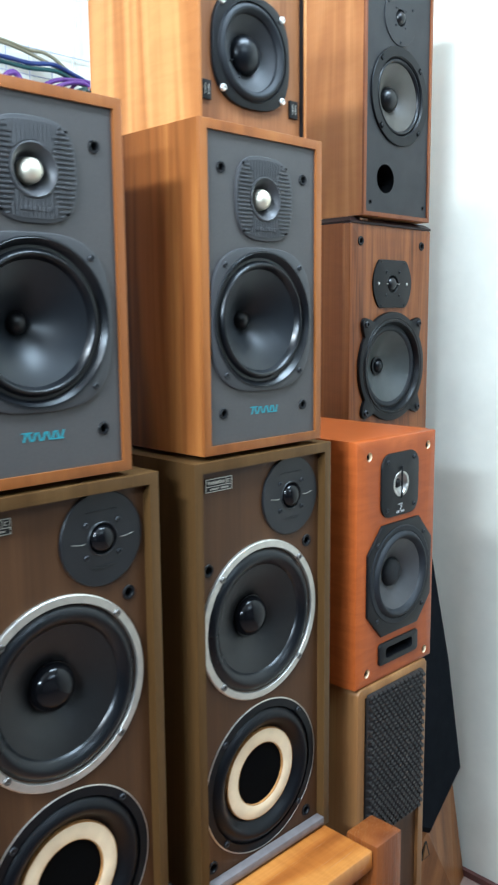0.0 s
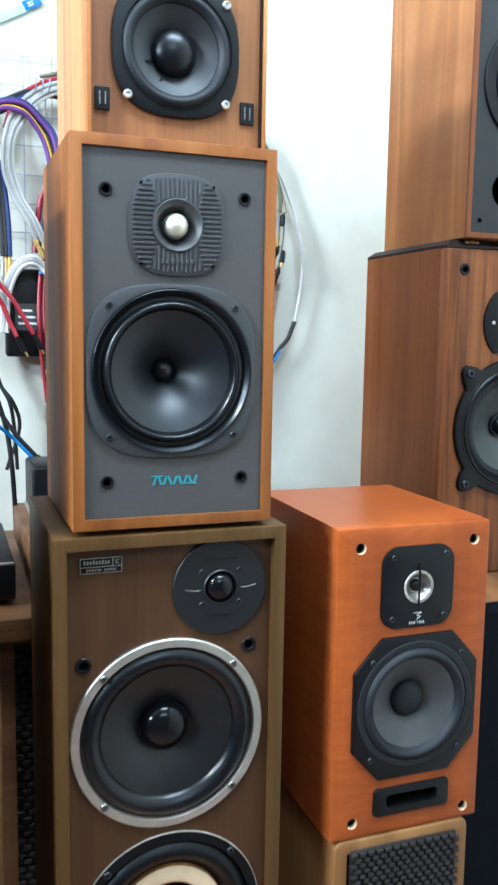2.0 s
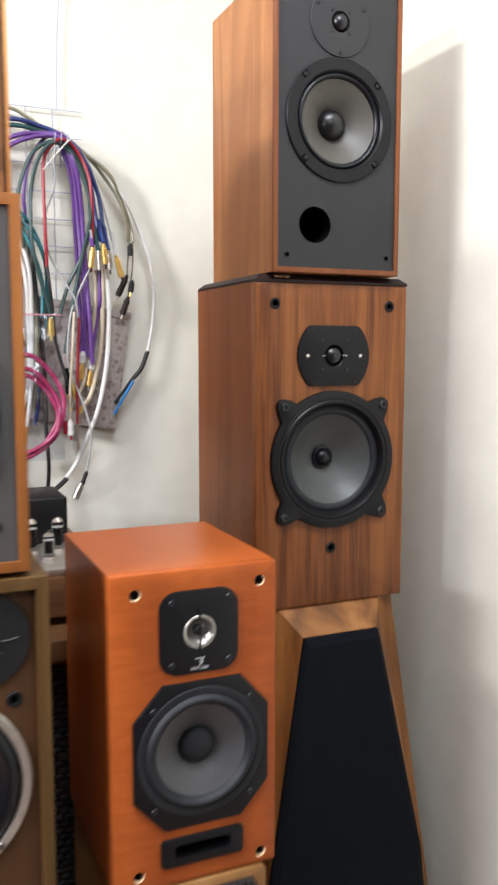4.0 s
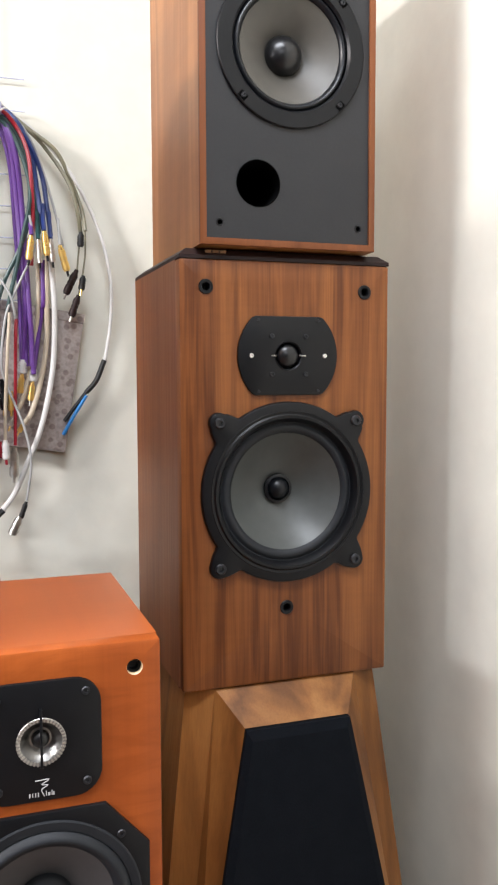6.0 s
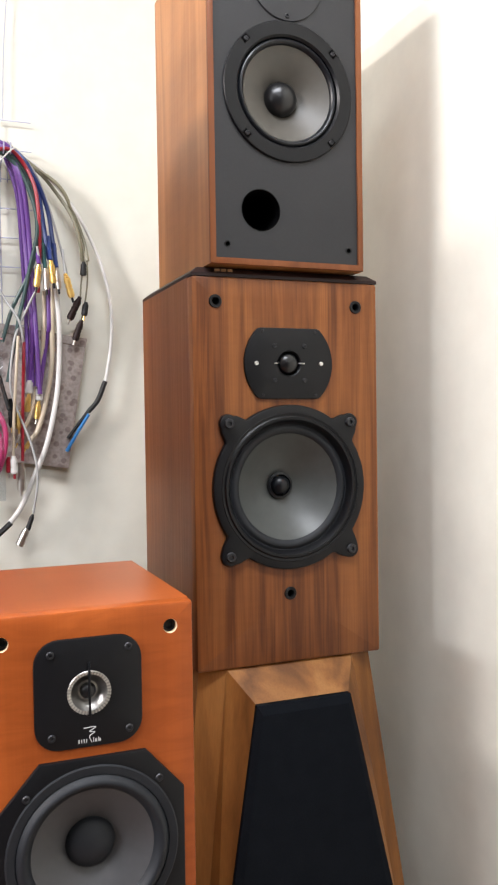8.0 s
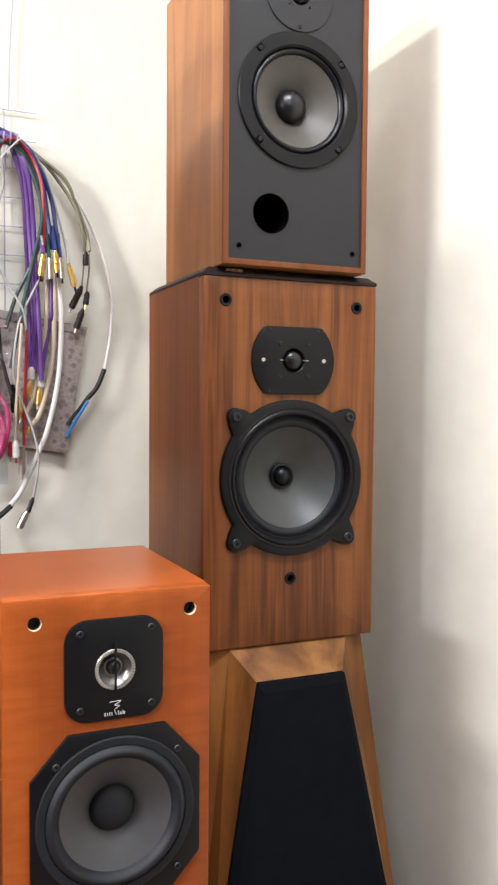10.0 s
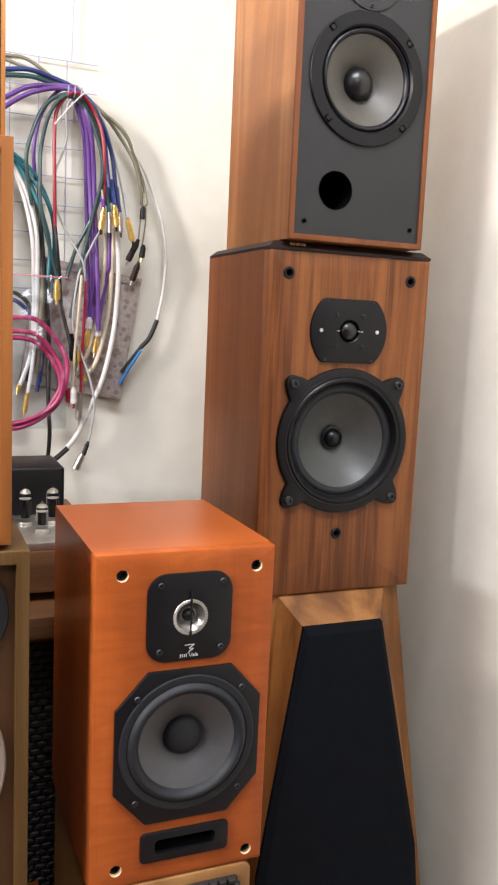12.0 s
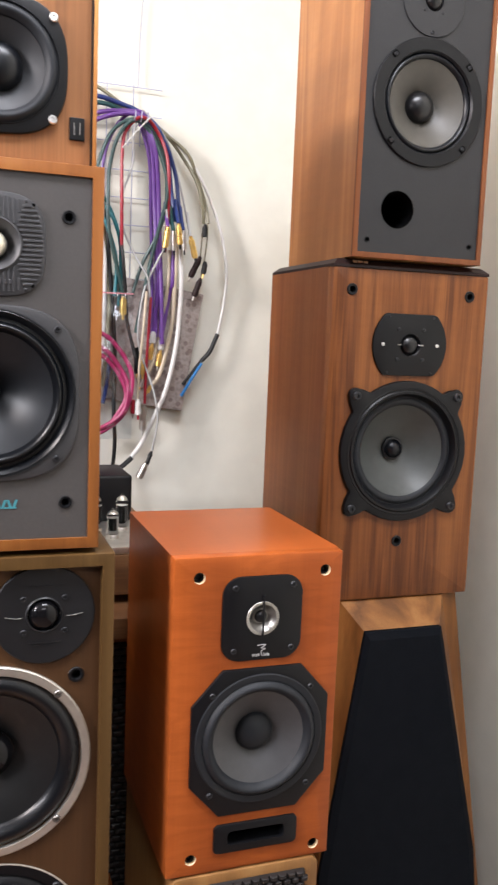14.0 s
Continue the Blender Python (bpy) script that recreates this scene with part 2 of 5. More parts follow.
def box(x0, x1, y0, y1, z0, z1, r=0.0, bm=None, seg=2):
    tmp = bmesh.new()
    v = [tmp.verts.new((x, y, z)) for x in (x0, x1) for y in (y0, y1) for z in (z0, z1)]
    for f in ((0, 1, 3, 2), (4, 6, 7, 5), (0, 4, 5, 1), (2, 3, 7, 6), (0, 2, 6, 4), (1, 5, 7, 3)):
        tmp.faces.new([v[i] for i in f])
    if r:
        bmesh.ops.bevel(tmp, geom=list(tmp.edges), offset=r, segments=seg, affect="EDGES", profile=0.5)
    if bm is None:
        return tmp
    merge(bm, tmp)
    return bm


def merge(bm, other):
    me = bpy.data.meshes.new("tmp")
    other.to_mesh(me)
    other.free()
    bm.from_mesh(me)
    bpy.data.meshes.remove(me)


def circle(cx, cz, r, n=40):
    return [(cx + r * math.cos(2 * math.pi * i / n), cz + r * math.sin(2 * math.pi * i / n)) for i in range(n)]


def squircle(cx, cz, a, b, e, n=56):
    out = []
    for i in range(n):
        c, s = math.cos(2 * math.pi * i / n), math.sin(2 * math.pi * i / n)
        k = (abs(c) ** e + abs(s) ** e) ** (-1 / e)
        out.append((cx + a * k * c, cz + b * k * s))
    return out


def rounded(x0, x1, z0, z1, r, n=6):
    out = []
    for cx, cz, a0 in ((x1 - r, z1 - r, 0), (x0 + r, z1 - r, 90), (x0 + r, z0 + r, 180), (x1 - r, z0 + r, 270)):
        for i in range(n + 1):
            a = radians(a0 + 90 * i / n)
            out.append((cx + r * math.cos(a), cz + r * math.sin(a)))
    return out


def rect(x0, x1, z0, z1):
    return [(x1, z1), (x0, z1), (x0, z0), (x1, z0)]


def plate(outline, holes, y0, y1, r=0.0):
    """A board in the xz plane from y0 (front) to y1 with real holes; its outer front edge is rounded by r."""
    bm = bmesh.new()
    loops = []
    for pts in (outline, *holes):
        vs = [bm.verts.new((x, y0, z)) for x, z in pts]
        loops.append([bm.edges.new((vs[i], vs[(i + 1) % len(vs)])) for i in range(len(vs))])
    bmesh.ops.triangle_fill(bm, use_beauty=True, use_dissolve=False, edges=[e for l in loops for e in l])
    rim = [v.co.copy() for e in loops[0] for v in e.verts]
    faces = list(bm.faces)
    got = bmesh.ops.extrude_face_region(bm, geom=faces)
    for g in got["geom"]:
        if isinstance(g, bmesh.types.BMVert):
            g.co.y = y1
    if r:
        keys = {(round(c.x, 6), round(c.z, 6)) for c in rim}
        bm.normal_update()
        edges = [e for e in bm.edges if all(abs(v.co.y - y0) < 1e-7 and (round(v.co.x, 6), round(v.co.z, 6)) in keys for v in e.verts)
                 and len(e.link_faces) == 2 and abs(e.link_faces[0].normal.dot(e.link_faces[1].normal)) < 0.5]
        bmesh.ops.bevel(bm, geom=edges, offset=r, segments=2, affect="EDGES", profile=0.5)
    return bm


def lathe(cx, cz, profile, n=48, bm=None):
    """A turned form round the y axis through (cx, cz): profile of (radius, y)."""
    bm = bm or bmesh.new()
    rings = []
    for r, y in profile:
        if r < 1e-6:
            rings.append([bm.verts.new((cx, y, cz))])
        else:
            rings.append([bm.verts.new((cx + r * math.cos(2 * math.pi * i / n), y, cz + r * math.sin(2 * math.pi * i / n))) for i in range(n)])
    for a, b in zip(rings, rings[1:]):
        for i in range(n):
            j = (i + 1) % n
            if len(a) == 1 and len(b) == 1:
                continue
            if len(a) == 1:
                bm.faces.new((a[0], b[i], b[j]))
            elif len(b) == 1:
                bm.faces.new((a[i], b[0], a[j]))
            else:
                bm.faces.new((a[i], b[i], b[j], a[j]))
    return bm


def arc(r0, r1, y0, rise, n=8):
    """A half-roll from radius r0 to r1 that stands out by rise towards the front."""
    return [(r0 + (r1 - r0) * i / n, y0 - rise * math.sin(math.pi * i / n)) for i in range(n + 1)]


def dome(r, y0, rise, n=7):
    return [(r * math.cos(math.pi / 2 * i / n), y0 - rise * math.sin(math.pi / 2 * i / n)) for i in range(n + 1)]


def cone(r0, y0, r1, y1, bulge=0.0, n=8):
    """Cone wall from the outer radius at y0 in to r1 at y1; bulge bends it."""
    return [(r0 + (r1 - r0) * i / n, y0 + (y1 - y0) * i / n - bulge * math.sin(math.pi * i / n)) for i in range(n + 1)]


def screw(parent, cx, cz, y, r, material=None, name="screw"):
    bm = lathe(cx, cz, [(r, y + 0.001), (r, y - r * 0.25), (r * 0.8, y - r * 0.5), (r * 0.45, y - r * 0.5), (r * 0.38, y - r * 0.1), (0, y - r * 0.1)], 16)
    return part(name, bm, material or M_SCREW, parent)


def socket(parent, cx, cz, y, r, material=None, inner=0.55):
    """A grille peg socket: a collar round a deep hole."""
    bm = lathe(cx, cz, [(r, y + 0.004), (r, y - 0.001), (r * 0.92, y - 0.0018), (r * (inner + 0.1), y - 0.0016), (r * inner, y), (r * inner, y + 0.012), (0, y + 0.012)], 24)
    return part("grille_socket", bm, material or M_BLACK, parent)


def tube(points, r, n=8, steps=6, bm=None, caps=True):
    """A round cord along a smooth line through the points."""
    p = [Vector(q) for q in points]
    p = [p[0] * 2 - p[1], *p, p[-1] * 2 - p[-2]]
    line = []
    for i in range(1, len(p) - 2):
        for k in range(steps):
            t = k / steps
            a, b, c, d = p[i - 1:i + 3]
            line.append(0.5 * (2 * b + (c - a) * t + (2 * a - 5 * b + 4 * c - d) * t * t + (3 * b - a - 3 * c + d) * t ** 3))
    line.append(p[-2])
    bm = bm or bmesh.new()
    rings, side = [], Vector((0.31, 0.87, 0.38))
    for i, q in enumerate(line):
        way = (line[min(i + 1, len(line) - 1)] - line[max(i - 1, 0)]).normalized()
        side = (side - way * side.dot(way)).normalized()
        up = way.cross(side)
        rings.append([bm.verts.new(q + r * (side * math.cos(2 * math.pi * k / n) + up * math.sin(2 * math.pi * k / n))) for k in range(n)])
    for a, b in zip(rings, rings[1:]):
        for k in range(n):
            bm.faces.new((a[k], a[(k + 1) % n], b[(k + 1) % n], b[k]))
    if caps:
        bm.faces.new(rings[0])
        bm.faces.new(rings[-1])
    return bm


def cabinet(ob, w, d, h, wall, mat, front=0.0, r=0.002, label=""):
    """A loudspeaker case: four walls round an open front, and a back panel. x is centred, y runs back from 0, z up."""
    bm = plate(rect(-w / 2, w / 2, 0, h), [rect(-w / 2 + wall, w / 2 - wall, wall, h - wall)], front, d - 0.012, r)
    box(-w / 2, w / 2, d - 0.012, d, 0, h, 0, bm)
    return part("case", bm, mat, ob, label)


# ---- the room ----
def slab(name, label, x0, x1, y0, y1, z0, z1, mat, category="wall"):
    ob = part(name, box(x0, x1, y0, y1, z0, z1), mat, None, "", False)
    return tagged(ob, label, category, "", "structure")


WX, WY, CZ = 1.615, 1.60, 2.75
slab("floor", "reddish-brown tiled floor", -2.6, WX + 0.1, -2.8, WY + 0.1, -0.1, 0, M_FLOOR, "floor")
slab("wall_north", "cream-white painted plaster wall behind the speakers", -2.6, WX + 0.1, WY, WY + 0.1, 0, CZ, M_WALL)
slab("wall_east", "cream-white painted side wall beside the speakers", WX, WX + 0.1, -2.8, WY, 0, CZ, M_WALL)
# unseen walls added to close the room and hold down the fill light
slab("wall_west", "unseen plain grey wall closing the room", -2.7, -2.6, -2.8, WY, 0, CZ, M_FARWALL)
slab("wall_south", "unseen plain grey wall closing the room", -2.6, WX, -2.9, -2.8, 0, CZ, M_FARWALL)
slab("ceiling", "plain white painted ceiling", -2.7, WX + 0.1, -2.9, WY + 0.1, CZ, CZ + 0.1, M_CEIL, "ceiling")
slab("baseboard", "dark red tiled skirting along the wall", WX - 0.012, WX - 0.001, -2.8, WY - 0.013, 0.001, 0.016, M_SKIRT, "baseboard")


# ---- loudspeakers ----
def grey_speaker(at):
    """Bookshelf speaker: teak case, grey baffle, ribbed tweeter plate and a deep glossy cone."""
    w, d, h, b = 0.212, 0.215, 0.3885, 0.0035
    ob = thing("bookshelf_speaker", at, "teak bookshelf speaker with grey baffle, standing on a tall speaker", "loudspeaker", "grey-baffle pair")
    cabinet(ob, w, d, h, 0.0115, M_TEAK_SIDE, 0.0045, 0.0015, "dark-grained teak case")
    part("front_frame", plate(rect(-w / 2, w / 2, 0, h), [rect(-w / 2 + 0.0115, w / 2 - 0.0115, 0.0115, h - 0.0115)], 0, 0.0045, 0.0015), M_OAK, ob, "golden teak front edging")
    wz, tz, wx = 0.1605, 0.3065, -0.004
    part("baffle", plate(rect(-w / 2 + 0.0115, w / 2 - 0.0115, 0.0115, h - 0.0115), [circle(wx, wz, 0.0815), circle(0, tz, 0.022), *[circle(x, z, 0.0050, 20) for x in (-0.0715, 0.0715) for z in (0.049, 0.337)]], b, 0.016), M_GREY, ob, "matt grey baffle")
    for x in (-0.0715, 0.0715):
        for z in (0.049, 0.337):
            socket(ob, x, z, b, 0.0068)
    woofer = part("woofer_frame", plate(squircle(wx, wz, 0.0885, 0.088, 3.1, 72), [circle(wx, wz, 0.0825, 56)], b - 0.004, b + 0.001, 0.002), M_GREYPLASTIC, ob, "grey moulded woofer frame")
    part("surround", lathe(wx, wz, [(0.0835, b - 0.002), (0.0832, b - 0.0048), (0.0822, b - 0.0055), (0.0806, b - 0.0036), (0.0760, b + 0.0012), (0.0735, b + 0.0012), *arc(0.0728, 0.0628, b + 0.001, 0.0062, 12), (0.0610, b + 0.005)], 64), M_GLOSSRUBBER, woofer)
    part("gasket_line", lathe(wx, wz, [(0.0846, b - 0.0035), (0.0842, b - 0.0054), (0.0832, b - 0.0054), (0.0828, b - 0.004)], 64), M_SATIN, woofer)
    part("cone", lathe(wx, wz, [*cone(0.0632, b + 0.002, 0.012, b + 0.038, 0.004, 12), (0.012, b + 0.042)], 64), M_SATIN, woofer, "glossy black cone")
    part("dust_cap", lathe(wx, wz, [(0.012, b + 0.041), *dome(0.0115, b + 0.038, 0.010)]), M_DOME, woofer)
    for x in (-0.0655, 0.0655):
        for z in (-0.0655, 0.0655):
            screw(woofer, wx + x, wz + z, b - 0.004, 0.0036)
    plate_ = part("tweeter_plate", plate(squircle(0, tz, 0.0495, 0.0500, 3.0), [circle(0, tz, 0.0245)], b - 0.003, b + 0.001, 0.0012), M_GREYPLASTIC, ob, "ribbed grey tweeter plate")
    ribs = bmesh.new()
    for i in range(19):
        z = -0.0423 + 0.0047 * i
        lim = 0.0470 * (1 - min(0.999, abs(z) / 0.0485) ** 3.0) ** (1 / 3.0) - 0.001
        hole = math.sqrt(max(0, 0.0272 ** 2 - z * z))
        lo = max(hole, 0.017 + 0.27 * abs(z))
        if lim - lo > 0.003:
            for k in (-1, 1):
                a, c = sorted((k * lo, k * lim))
                box(a, c, b - 0.0043, b - 0.003, tz + z - 0.0013, tz + z + 0.0013, 0.0005, ribs, 1)
        lo = max(hole, (abs(z) - 0.015) / 0.27)
        if lim - lo > 0.003:
            for k in (-1, 1):
                a, c = sorted((k * lo, k * lim))
                box(z - 0.0011, z + 0.0011, b - 0.0040, b - 0.003, tz + a, tz + c, 0.0004, ribs, 1)
    part("ribs", ribs, M_GREYPLASTIC, plate_, "fine moulded ribs")
    part("horn_ring", lathe(0, tz, [(0.0265, b - 0.002), (0.0265, b - 0.0045), (0.025, b - 0.005), (0.021, b - 0.002), (0.0165, b + 0.007), (0.014, b + 0.010), (0, b + 0.010)]), M_GREYPLASTIC, plate_)
    part("tweeter_dome", lathe(0, tz, [(0.0128, b + 0.009), *dome(0.0125, b + 0.004, 0.0115)]), M_GOLDDOME, plate_, "champagne metal dome")
    # screw holes: tiny near-black heads give the dark of the openings
    for x in (-0.037, 0.037):
        for z in (-0.039, 0.039):
            screw(plate_, x, tz + z, b - 0.0035, 0.0017, M_HOLE)
    emboss = bmesh.new()
    for k in range(7):
        box(-0.0165 + 0.005 * k, -0.0132 + 0.005 * k, b - 0.0046, b - 0.003, tz - 0.0385, tz - 0.0335, 0.0005, emboss, 1)
    part("embossed_bars", emboss, M_GREYPLASTIC, plate_, "low embossed bars")
    logo = bmesh.new()
    for k in range(9):
        x, lean = -0.0235 + 0.0054 * k, 0.0016 * (-1) ** k
        v = [logo.verts.new((x + dx, b - 0.0006, 0.0485 + dz)) for dx, dz in ((-lean, -0.0045), (0.0027 - lean, -0.0045), (0.0027 + lean, 0.0045), (lean, 0.0045))]
        logo.faces.new(v)
    for x0, x1, z in ((-0.0265, -0.0135, 0.0038), (0.0105, 0.0225, -0.0046)):
        box(x0, x1, b - 0.0007, b - 0.0005, 0.0485 + z, 0.0485 + z + 0.0014, 0, logo)
    part("badge_print", logo, M_TEAL, ob, "small turquoise printed badge", False)
    return ob


def walnut_three_unit(at):
    """Tall speaker with a recessed brown front, disc tweeter, metal-rimmed woofer and a passive radiator with a cream ring."""
    w, d, h, b = 0.250, 0.24, 0.570, 0.013
    ob = thing("tall_speaker", at, "tall olive-brown walnut speaker with three round units on bench", "loudspeaker", "walnut three-unit pair")
    pegs = [(-0.0945, 0.432), (0.0875, 0.435), (-0.0945, 0.032), (0.0875, 0.032)]
    cabinet(ob, w, d, h, 0.013, M_DITTON, 0.0, 0.0015, "olive-brown walnut case")
    mx, mz, ax, az, tx, tz = -0.003, 0.3455, -0.001, 0.124, 0.053, 0.5045
    part("baffle", plate(rect(-w / 2 + 0.013, w / 2 - 0.013, 0.013, h - 0.013), [circle(mx, mz, 0.094), circle(ax, az, 0.098), circle(tx, tz, 0.020), *[circle(x, z, 0.0062, 20) for x, z in pegs]], b, b + 0.014), M_DITTON_FRONT, ob, "dark brown veneered front")
    part("plinth_strip", box(-w / 2 + 0.0135, w / 2 - 0.0135, -0.002, b - 0.001, 0.0050, 0.0165, 0.0012), M_RAIL, ob, "grey strip along the foot")
    for x, z in pegs:
        socket(ob, x, z, b, 0.0085)
    woofer = part("woofer_rim", lathe(mx, mz, [(0.107, b + 0.001), (0.107, b - 0.003), (0.1055, b - 0.0042), (0.0975, b - 0.0042), (0.0965, b - 0.002), (0.0965, b + 0.006)], 64), M_ALU, ob, "satin aluminium rim")
    part("surround", lathe(mx, mz, [(0.0972, b - 0.001), *arc(0.0965, 0.074, b + 0.001, 0.007, 10), (0.072, b + 0.006)], 64), M_GLOSSRUBBER, woofer, "wide black rubber surround")
    part("cone", lathe(mx, mz, [*cone(0.0735, b + 0.003, 0.026, b + 0.024, 0.002), (0.026, b + 0.030)], 64), M_PAPER, woofer, "dark grey paper cone")
    part("dust_cap", lathe(mx, mz, [(0.0282, b + 0.0235), (0.0280, b + 0.0205), *dome(0.0270, b + 0.0205, 0.0185, 10)], 48), M_SHINY, woofer, "shiny black dust cap")
    for a in (45, 135, 225, 315):
        screw(woofer, mx + 0.1005 * math.cos(radians(a)), mz + 0.1005 * math.sin(radians(a)), b - 0.0042, 0.0045, M_GUNMETAL)
    radiator = part("radiator_rim", lathe(ax, az, [(0.106, b + 0.001), (0.106, b - 0.001), (0.1052, b - 0.0015), (0.1045, b - 0.0015), (0.104, b)], 64), M_ALU, ob, "thin pale rim")
    part("surround", lathe(ax, az, [(0.1045, b + 0.001), (0.1045, b - 0.0012), (0.094, b - 0.0015), *arc(0.093, 0.070, b + 0.002, 0.008, 10), (0.063, b + 0.008), (0.061, b + 0.009)], 64), M_RADIATOR, radiator, "black rolled surround")
    part("ring", lathe(ax, az, [(0.0625, b + 0.011), (0.0625, b + 0.003), (0.0615, b + 0.0025), (0.0445, b + 0.0025), (0.0435, b + 0.003), (0.0435, b + 0.011)], 64), M_CREAM, radiator, "cream polystyrene ring")
    for r in (0.0626, 0.0434):
        part("glue_line", lathe(ax, az, [(r + 0.0009, b + 0.0075), (r + 0.0005, b + 0.0028), (r - 0.0005, b + 0.0028), (r - 0.0009, b + 0.0075)], 64), M_GLUE, radiator, "brown glue at the ring's edge")
    part("centre_disc", lathe(ax, az, [(0.0445, b + 0.006), (0.0, b + 0.006)], 48), M_HOLE, radiator, "black felt centre")
    for a in (45, 135, 225, 315):
        screw(radiator, ax + 0.099 * math.cos(radians(a)), az + 0.099 * math.sin(radians(a)), b - 0.0016, 0.0045)
    tweeter = part("tweeter_disc", lathe(tx, tz, [(0.0532, b + 0.001), (0.0532, b - 0.0025), (0.0522, b - 0.0035), (0.0195, b - 0.0035), (0.0182, b - 0.0048), (0.0172, b - 0.0042), (0.0166, b + 0.001), (0, b + 0.001)], 56), M_TWEETER, ob, "round blue-black tweeter plate")
    part("tweeter_dome", lathe(tx, tz, [(0.0162, b + 0.001), *dome(0.0156, b - 0.001, 0.0110)]), M_SHINY, tweeter, "shiny black dome")
    for x, z in ((-0.021, 0.018), (0.021, 0.018), (-0.021, -0.018), (0.021, -0.018)):
        screw(tweeter, tx + x, tz + z, b - 0.0035, 0.0034)
    for s in (-1, 1):
        part("wire", tube([(tx + s * 0.015, b + 0.001, tz), (tx + s * 0.026, b - 0.0042, tz - 0.002), (tx + s * 0.040, b - 0.0042, tz)], 0.0005, 6), M_SILVER, tweeter)
    for z, half in ((0.031, 0.020), (-0.030, 0.017), (-0.033, 0.013)):
        part("moulded_line", box(tx - half, tx + half, b - 0.0042, b - 0.0033, tz + z - 0.0006, tz + z + 0.0006), M_TWEETER, tweeter, "", False)
    badge = part("badge", box(-0.098, -0.05350, b - 0.0015, b + 0.0005, 0.5297, 0.5467, 0.0005), M_BLACK, ob, "small black and silver badge plate")
    outline = [(-0.0975, -0.054, 0.5457, 0.5464), (-0.0975, -0.054, 0.5301, 0.5308), (-0.0975, -0.0968, 0.5308, 0.5457), (-0.0547, -0.054, 0.5308, 0.5457), (-0.0968, -0.0547, 0.5366, 0.5373), (-0.0640, -0.0633, 0.5373, 0.5457)]
    strokes = [(-0.0935 + 0.0031 * k, -0.0918 + 0.0031 * k, 0.5395, 0.5430 + 0.0008 * (k % 3 == 0)) for k in range(9)] + [(-0.0610, -0.0572, 0.5395, 0.5402), (-0.0610, -0.0603, 0.5402, 0.5435), (-0.0600, -0.0572, 0.5428, 0.5435)]
    strokes += [(-0.0905 + 0.0026 * k, -0.0890 + 0.0026 * k, 0.5326, 0.5347) for k in range(12) if k != 6]
    for x0, x1, z0, z1 in outline + strokes:
        part("bar", box(x0, x1, b - 0.0020, b - 0.0012, z0, z1), M_SILVER, badge, "", False)
    return ob


